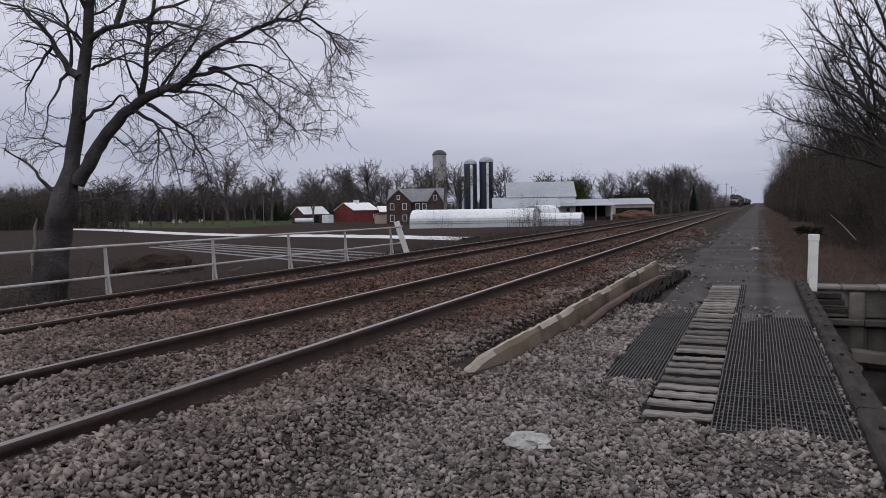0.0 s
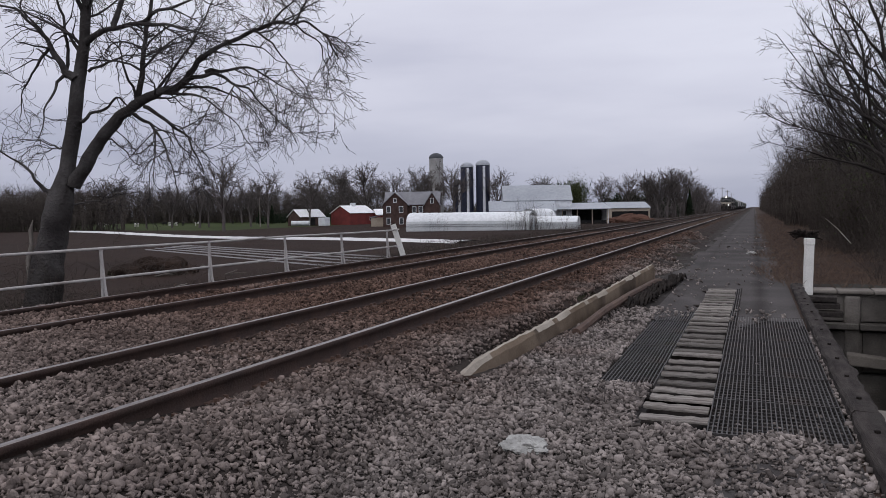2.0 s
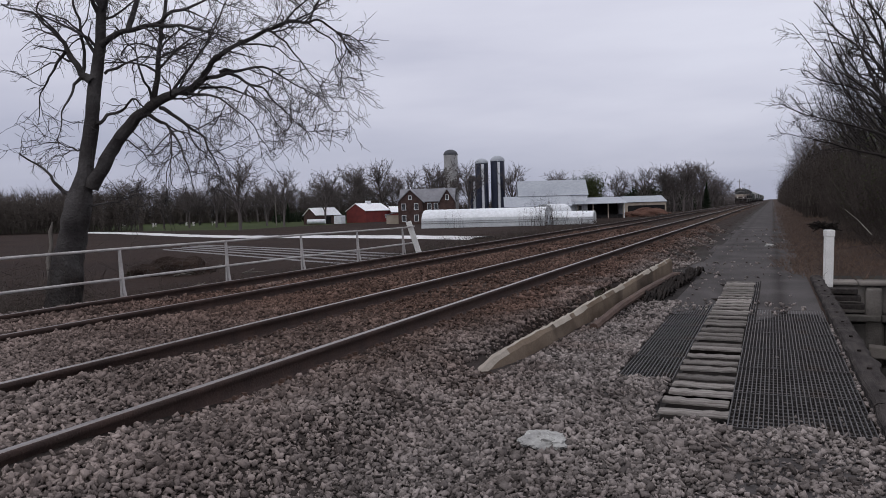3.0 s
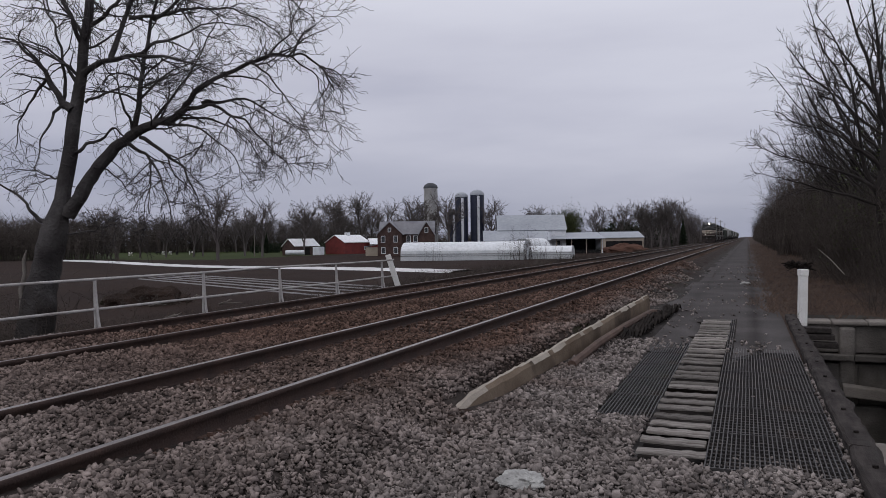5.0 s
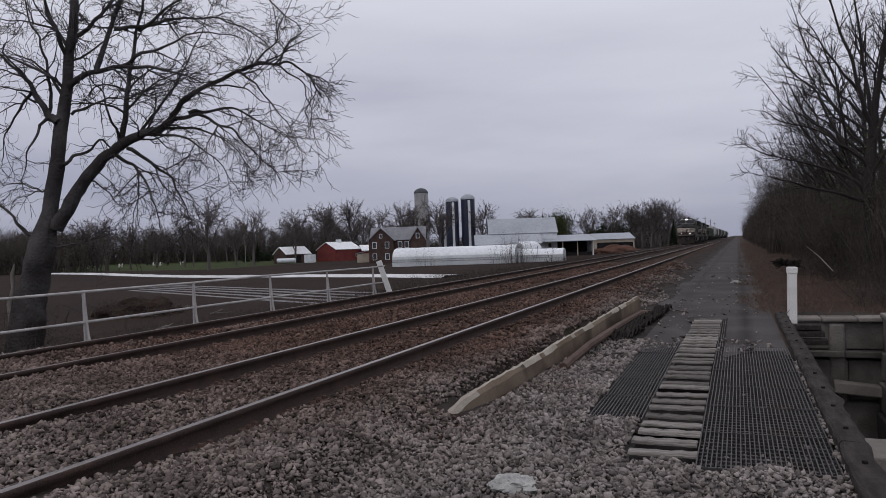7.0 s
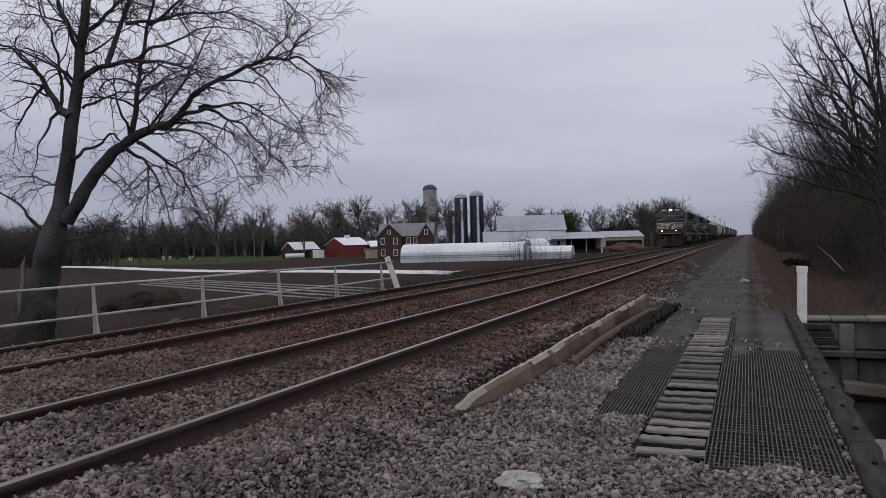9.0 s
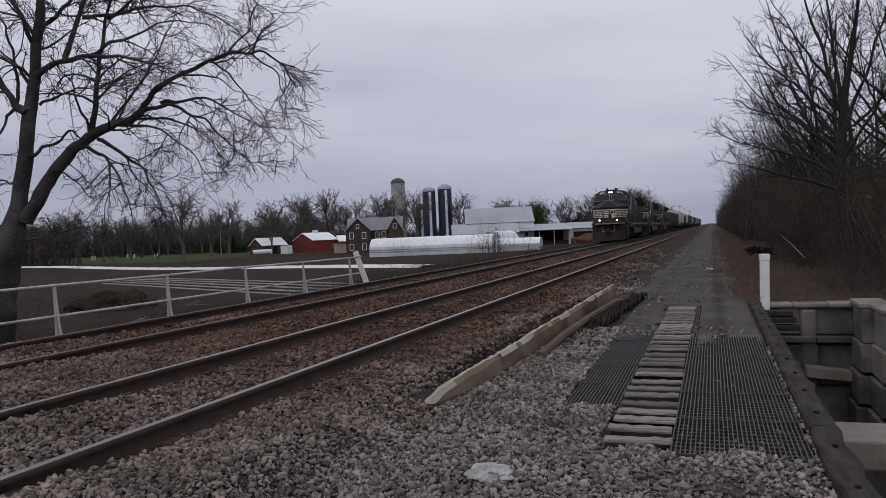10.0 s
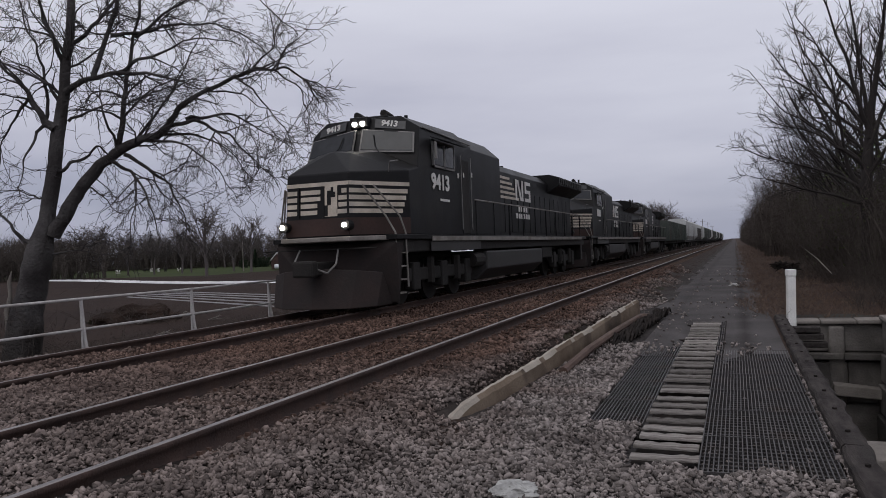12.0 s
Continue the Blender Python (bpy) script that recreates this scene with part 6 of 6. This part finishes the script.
brush_bank("undergrowth", 1500, along_wood(24, 70, 4.4, 11), 2.0, 4.4, 0.014, "tall dark saplings in the trackside wood", M["darktwig"], 12, 15, 0.16)
brush_bank("undergrowth", 8500, along_wood(18.5, 60, 3.7, 11), 0.6, 3.6, 0.012, "dense brown bramble and sapling undergrowth", M["brush"], 11, 1)
brush_bank("undergrowth", 7000, along_wood(55, 420, 3.0, 12), 2.4, 8.5, 0.03, "dense brown undergrowth along the far path", M["brush"], 10, 2, 0.1)
brush_bank("undergrowth", 1500, along_wood(17.0, 40, 2.6, 4.6), 0.25, 1.1, 0.006, "low tangled bramble at the wood edge", M["brush"], 8, 3, 0.6)


def bud_spots(rng, n):
    x, y = along_wood(18.5, 200, 4.0, 10)(rng, n)
    h = 0.8 + 4.6 * rng.random(n) ** 1.1
    clump = np.sin(y * 0.8 + x) + np.sin(y * 0.31 + 2) > -0.5
    h = np.where(clump, h, h * 0.5)
    return np.stack([x + rng.normal(0, 0.3, n), y, h], 1)


leaves("young_foliage", 46000, bud_spots, 0.05, M["bud"], "sparse fresh green buds on the undergrowth")


T = Tubes()
T.add([(1.67, 21.44, 1.23), (1.91, 20.92, 0.97), (2.15, 20.39, 0.63)], [0.005, 0.009, 0.013], 6)
tagged(new("fallen_branch", T.mesh("fallen_branch", M["cap"])), "long pale branch leaning in the bramble", "branch", "fallen branches")


def straw_spots(rng, n):
    y = 15.9 * (160 / 15.9) ** rng.random(n)
    x = 0.25 + 0.25 * np.sin(y * 0.9) + 3.5 * rng.random(n)
    return x, y


brush_bank("dry_grass", 20000, straw_spots, 0.05, 0.26, 0.006, "flattened dry straw-coloured grass beside the path", M["straw"], 1, 5, 0.8)


def bank_spots(rng, n):
    x = -10.9 - 22 * rng.random(n) ** 1.4
    y = rng.uniform(0, 60, n)
    bed = np.abs(y - 11 - 0.25 * (x + 10)) < 2.0
    return x, np.where(bed, y + 9, y)


brush_bank("bank_brush", 17000, bank_spots, 0.12, 0.7, 0.009, "brown weeds and brambles on the stream bank", M["brush"], 6, 6, 0.45)
brush_bank("bank_brush", 420, lambda rng, n: (rng.normal(-17.2, 1.3, n), rng.normal(12.5, 1.2, n)), 1.0, 3.2, 0.012, "leafless shrubs round the tree foot", M["brush"], 12, 7, 0.35)


brush_bank("bank_brush", 7000, bank_spots, 0.08, 0.35, 0.012, "pale dry weeds scattered on the bank", M["straw"], 3, 16, 0.9)


def verge_spots(rng, n):
    y = 22 * (400 / 22) ** rng.random(n)
    return -10.3 - 5.5 * rng.random(n), y


brush_bank("verge_weeds", 7000, verge_spots, 0.15, 0.6, 0.012, "dry reddish-brown weeds on the embankment", M["brush"], 4, 8, 0.4)
brush_bank("shrub_stems", 70, lambda rng, n: (rng.normal(-39.5, 2.6, n), rng.normal(139.0, 2.0, n)), 2.0, 6.5, 0.028, "thin bare shrubs before the greenhouse", M["brush"], 10, 9, 0.14)
brush_bank("shrub_stems", 14, lambda rng, n: (rng.normal(-57.0, 2.0, n), rng.normal(137.0, 1.0, n)), 2.0, 5.5, 0.02, "thin bare shrubs before the greenhouse", M["brush"], 6, 10, 0.1)


# far bare trees: three shapes and their copies
def far_tree(seed, h):
    rng = np.random.default_rng(seed)
    t = tagged(new("far_tree"), "distant bare tree on the farmland horizon", "tree", "far bare trees")
    T, C = Tubes(), Tubes()
    trunk = wander(rng, (0, 0, -0.5), (0, 0, 1), h * 0.62, 8, 0.05, 0.06)
    T.add(trunk, np.linspace(0.022 * h, 0.008 * h, 9), 6)
    for k in range(13):
        u = int(rng.integers(3, 9))
        a = k * 2.4 + rng.uniform(-0.4, 0.4)
        out = np.array([math.cos(a), math.sin(a), 0])
        q = wander(rng, trunk[u], out * rng.uniform(0.5, 0.95) + (0, 0, 1), h * rng.uniform(0.34, 0.5) * (1.2 - 0.06 * u), 6, 0.10, 0.05)
        T.add(q, np.linspace(0.0085 * h, 0.0025 * h, 7), 4)
        for j in range(11):
            p = q[rng.integers(2, 7)]
            d = rng.normal(size=3) * 0.7 + out * 0.4 + (0, 0, 0.7)
            w = wander(rng, p, d, h * rng.uniform(0.09, 0.21), 4, 0.14, 0.03)
            C.add(w, np.linspace(0.0036 * h, 0.0015 * h, 5), 3)
            for i in range(7):
                w2 = wander(rng, w[rng.integers(1, 5)], d + rng.normal(size=3) * 0.8, h * rng.uniform(0.04, 0.10), 2, 0.1, 0.03)
                C.add(w2, np.linspace(0.0022 * h, 0.0011 * h, 3), 3)
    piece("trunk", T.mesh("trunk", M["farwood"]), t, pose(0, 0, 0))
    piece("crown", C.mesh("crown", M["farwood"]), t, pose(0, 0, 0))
    return t


far = [far_tree(31, 14.0), far_tree(32, 14.0), far_tree(33, 14.0)]
for t, (x, y) in zip(far, ((-171, 205), (-152, 240), (-176, 262))):
    t.matrix_world = pose(x, y, FZ)


def single(x, y, h):
    """One far tree of height h; its crown is a little lower than its nominal height."""
    q = random.Random(int(x * 7 + y))
    copy_thing(far[q.randrange(3)], pose(x, y, FZ, 0, 0, q.uniform(0, 360)) @ Matrix.Scale(h / 13.6, 4))


for x, y, h in ((-119, 148, 19), (-134, 187, 17.5), (-135, 211, 18.5), (-140, 242, 21), (-137, 256, 23), (-124, 251, 19.5), (-113, 246, 20),
                (-106, 246, 19), (-96, 243, 21), (-91, 275, 20.5), (-157, 256, 17), (-181, 157, 15), (-176, 164, 15.5), (-179, 175, 16.5)):
    single(x, y, h)
for x, y, h in ((-84, 319, 19), (-60, 325, 19), (-50, 326, 20), (-42, 337, 20), (-34, 328, 21), (-28, 339, 21), (-26, 379, 18),
                (-181, 187, 15.5), (-175, 192, 15), (-169, 198, 17), (-156, 208, 16.5), (-31, 334, 20), (-38, 331, 19), (-146, 250, 20)):
    single(x, y, h)


def stand(n, x0, y0, x1, y1, depth, smin, smax, seed):
    q = random.Random(seed)
    for k in range(n):
        u = (k + q.uniform(0.1, 0.9)) / n
        copy_thing(far[q.randrange(3)], pose(x0 + (x1 - x0) * u + q.uniform(-depth, depth) * 0.3, y0 + (y1 - y0) * u + q.uniform(0, depth), FZ, 0, 0, q.uniform(0, 360)) @ Matrix.Scale(q.uniform(smin, smax), 4))


stand(24, -330, 230, -190, 310, 30, 0.95, 1.35, 1)
stand(10, -190, 290, -125, 310, 25, 1.1, 1.5, 2)
stand(8, -44, 330, -28, 430, 20, 1.1, 1.4, 6)


def wood_line(x0, y0, x1, y1, depth, n, hmin, hmax, seed, mat, label, wid=0.085, name="far_wood"):
    def spots(rng, k):
        u = rng.random(k)
        return x0 + (x1 - x0) * u + rng.normal(0, depth * 0.3, k), y0 + (y1 - y0) * u + rng.uniform(0, depth, k)
    return brush_bank(name, n, spots, hmin, hmax, wid, label, mat, 16, seed, 0.2, 0.2, 0.40, 0.8)


wood_line(-420, 190, -190, 330, 40, 5200, 5, 17, 41, M["hedgewood"], "distant brown leafless wood behind the pasture")
wood_line(-200, 320, -40, 380, 30, 3400, 3, 9, 42, M["hedgewood"], "distant brown leafless wood behind the farm")
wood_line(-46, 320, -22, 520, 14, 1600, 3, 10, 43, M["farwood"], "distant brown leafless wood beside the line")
wood_line(-420, 140, -300, 220, 40, 2000, 5, 17, 44, M["hedgewood"], "distant brown leafless wood behind the pasture")
wood_line(-56, 330, -46, 350, 14, 260, 6, 12, 45, M["evergreen"], "dark evergreen hedge behind the barns", 0.25)
leaves("young_foliage", 8000, lambda rng, n: np.stack([rng.normal(-71, 2.4, n), rng.normal(322, 2, n), np.abs(rng.normal(7.5, 3.2, n))], 1), 0.26, M["bud"], "tree crown in first olive-green leaf behind the barns", 51)
wood_line(-88, 330, -76, 334, 8, 420, 7, 16, 52, M["evergreen"], "dark rounded evergreens behind the barn", 0.2)
wood_line(-186, 255, -160, 265, 6, 160, 2, 4, 46, M["evergreen"], "dark evergreen hedge by the pasture", 0.25)


wood_line(-270, 125, -172, 150, 20, 1500, 4, 13, 47, M["hedgewood"], "brown leafless wood at the field edge")
brush_bank("brush_pile", 420, lambda rng, n: (rng.normal(-40.5, 1.7, n), rng.normal(42.5, 1.2, n)), 0.3, 1.5, 0.02, "heap of cut brown branches at the field edge", M["brush"], 8, 48, 0.9)
bm = bmesh.new()
bmesh.ops.create_icosphere(bm, subdivisions=4, radius=1)
for v in bm.verts:
    k = 1 + 0.25 * noise.noise(v.co * 1.9) + 0.10 * noise.noise(v.co * 6)
    v.co = Vector((v.co.x * 3.0 * k, v.co.y * 1.8 * k, max(v.co.z, -0.2) * 1.25 * k))
heap = tagged(mesh_object("earth_mound", bm, M["bank"]), "dark earth heap with roots at the field edge", "mound")
heap.matrix_world = pose(-40.5, 42.5, float(ground_z(-40.5, 42.5)) - 0.05, 0, 0, 40)
g = random.Random(8)
for bx, by in ((-40.2, 46.7), (-34.8, 43.3), (-38.6, 40.5), (-30.8, 33.3), (-40.1, 32.9)):
    T = Tubes()
    bz = float(ground_z(bx, by)) + 0.04
    for k in range(3):
        a = g.uniform(0.2, 1.2)
        c, d = math.cos(a), math.sin(a)
        n = g.uniform(0.7, 1.7)
        T.add([(bx, by, bz), (bx + c * n * 0.5, by + d * n * 0.5, bz + g.uniform(0.05, 0.3)), (bx + c * n, by + d * n, bz + g.uniform(0.0, 0.35))], [0.05, 0.035, 0.015], 6)
    tagged(new("fallen_branch", T.mesh("fallen_branch", M["cap"])), "pale broken branch lying on the stream bank", "branch", "fallen branches")
T = Tubes()
T.add([(-0.05, 0, -2.6), (0.0, 0, -0.5), (-0.03, 0.02, 0.1), (0.07, 0, 0.5), (0.05, 0.02, 0.85), (0.12, 0, 1.1)], [0.07, 0.06, 0.07, 0.045, 0.05, 0.012], 9)
stump = tagged(new("broken_stump", T.mesh("broken_stump", M["cap"])), "pale broken stump beside the large tree", "stump")
stump.matrix_world = pose(-16.72, 13.32, 0.38, 0, 0, 36)


def conifer(x, y, h, label):
    t = tagged(new("conifer"), label, "tree", "conifers")
    t.matrix_world = pose(x, y, FZ)
    part("trunk", rod((0, 0, -0.3), (0, 0, h * 0.9), 0.2, 8, None, 0.04), M["bark"], t)
    rng = np.random.default_rng(int(h * 10))
    n = 900
    u = rng.random(n) ** 0.8
    a = rng.uniform(0, 2 * math.pi, n)
    rad = (1 - u) * h * 0.27 * rng.uniform(0.6, 1.1, n)
    p = np.stack([np.zeros(n), np.zeros(n), 0.6 + u * h * 0.94], 1)
    e = p + np.stack([np.cos(a) * rad, np.sin(a) * rad, -0.25 * rad + 0.15], 1)
    v, f = blades(rng, p, e, np.full(n, 0.16))
    piece("crown", raw_mesh("crown", v, f, [M["evergreen"]]), t, pose(0, 0, 0))


conifer(-25, 330, 12.0, "dark pointed conifer beside the railway")
conifer(-170, 240, 8.0, "dark conifer near the sheds")
conifer(-178, 243, 6.0, "dark conifer near the sheds")


def utility_pole(x, y, h):
    t = tagged(new("utility_pole"), "grey wooden utility pole with crossarm", "pole", "utility poles")
    t.matrix_world = pose(x, y, float(ground_z(x, y)))
    part("shaft", rod((0, 0, -0.5), (0, 0, h), 0.16, 8, None, 0.11), M["pole"], t)
    part("crossarm", block(-1.1, 1.1, -0.06, 0.06, h - 0.9, h - 0.76, 0.01), M["pole"], t)


utility_pole(-150, 205, 10)
for y in (350, 420, 500):
    utility_pole(-13, y, 11)


# ---- what moves ----
FRONT = ((0.0, 288.5), (1.5, 254.0), (2.5, 232.5), (5.5, 165.2), (6.5, 142.2), (9.5, 74.6), (10.5, 50.9), (11.0, 38.6), (11.5, 26.2), (12.0, 13.35))


def motions():
    for thing, back in TRAIN:
        walk(thing, [(t, pose(-7.96, y + back, RAIL_Z)) for t, y in FRONT])


motions()
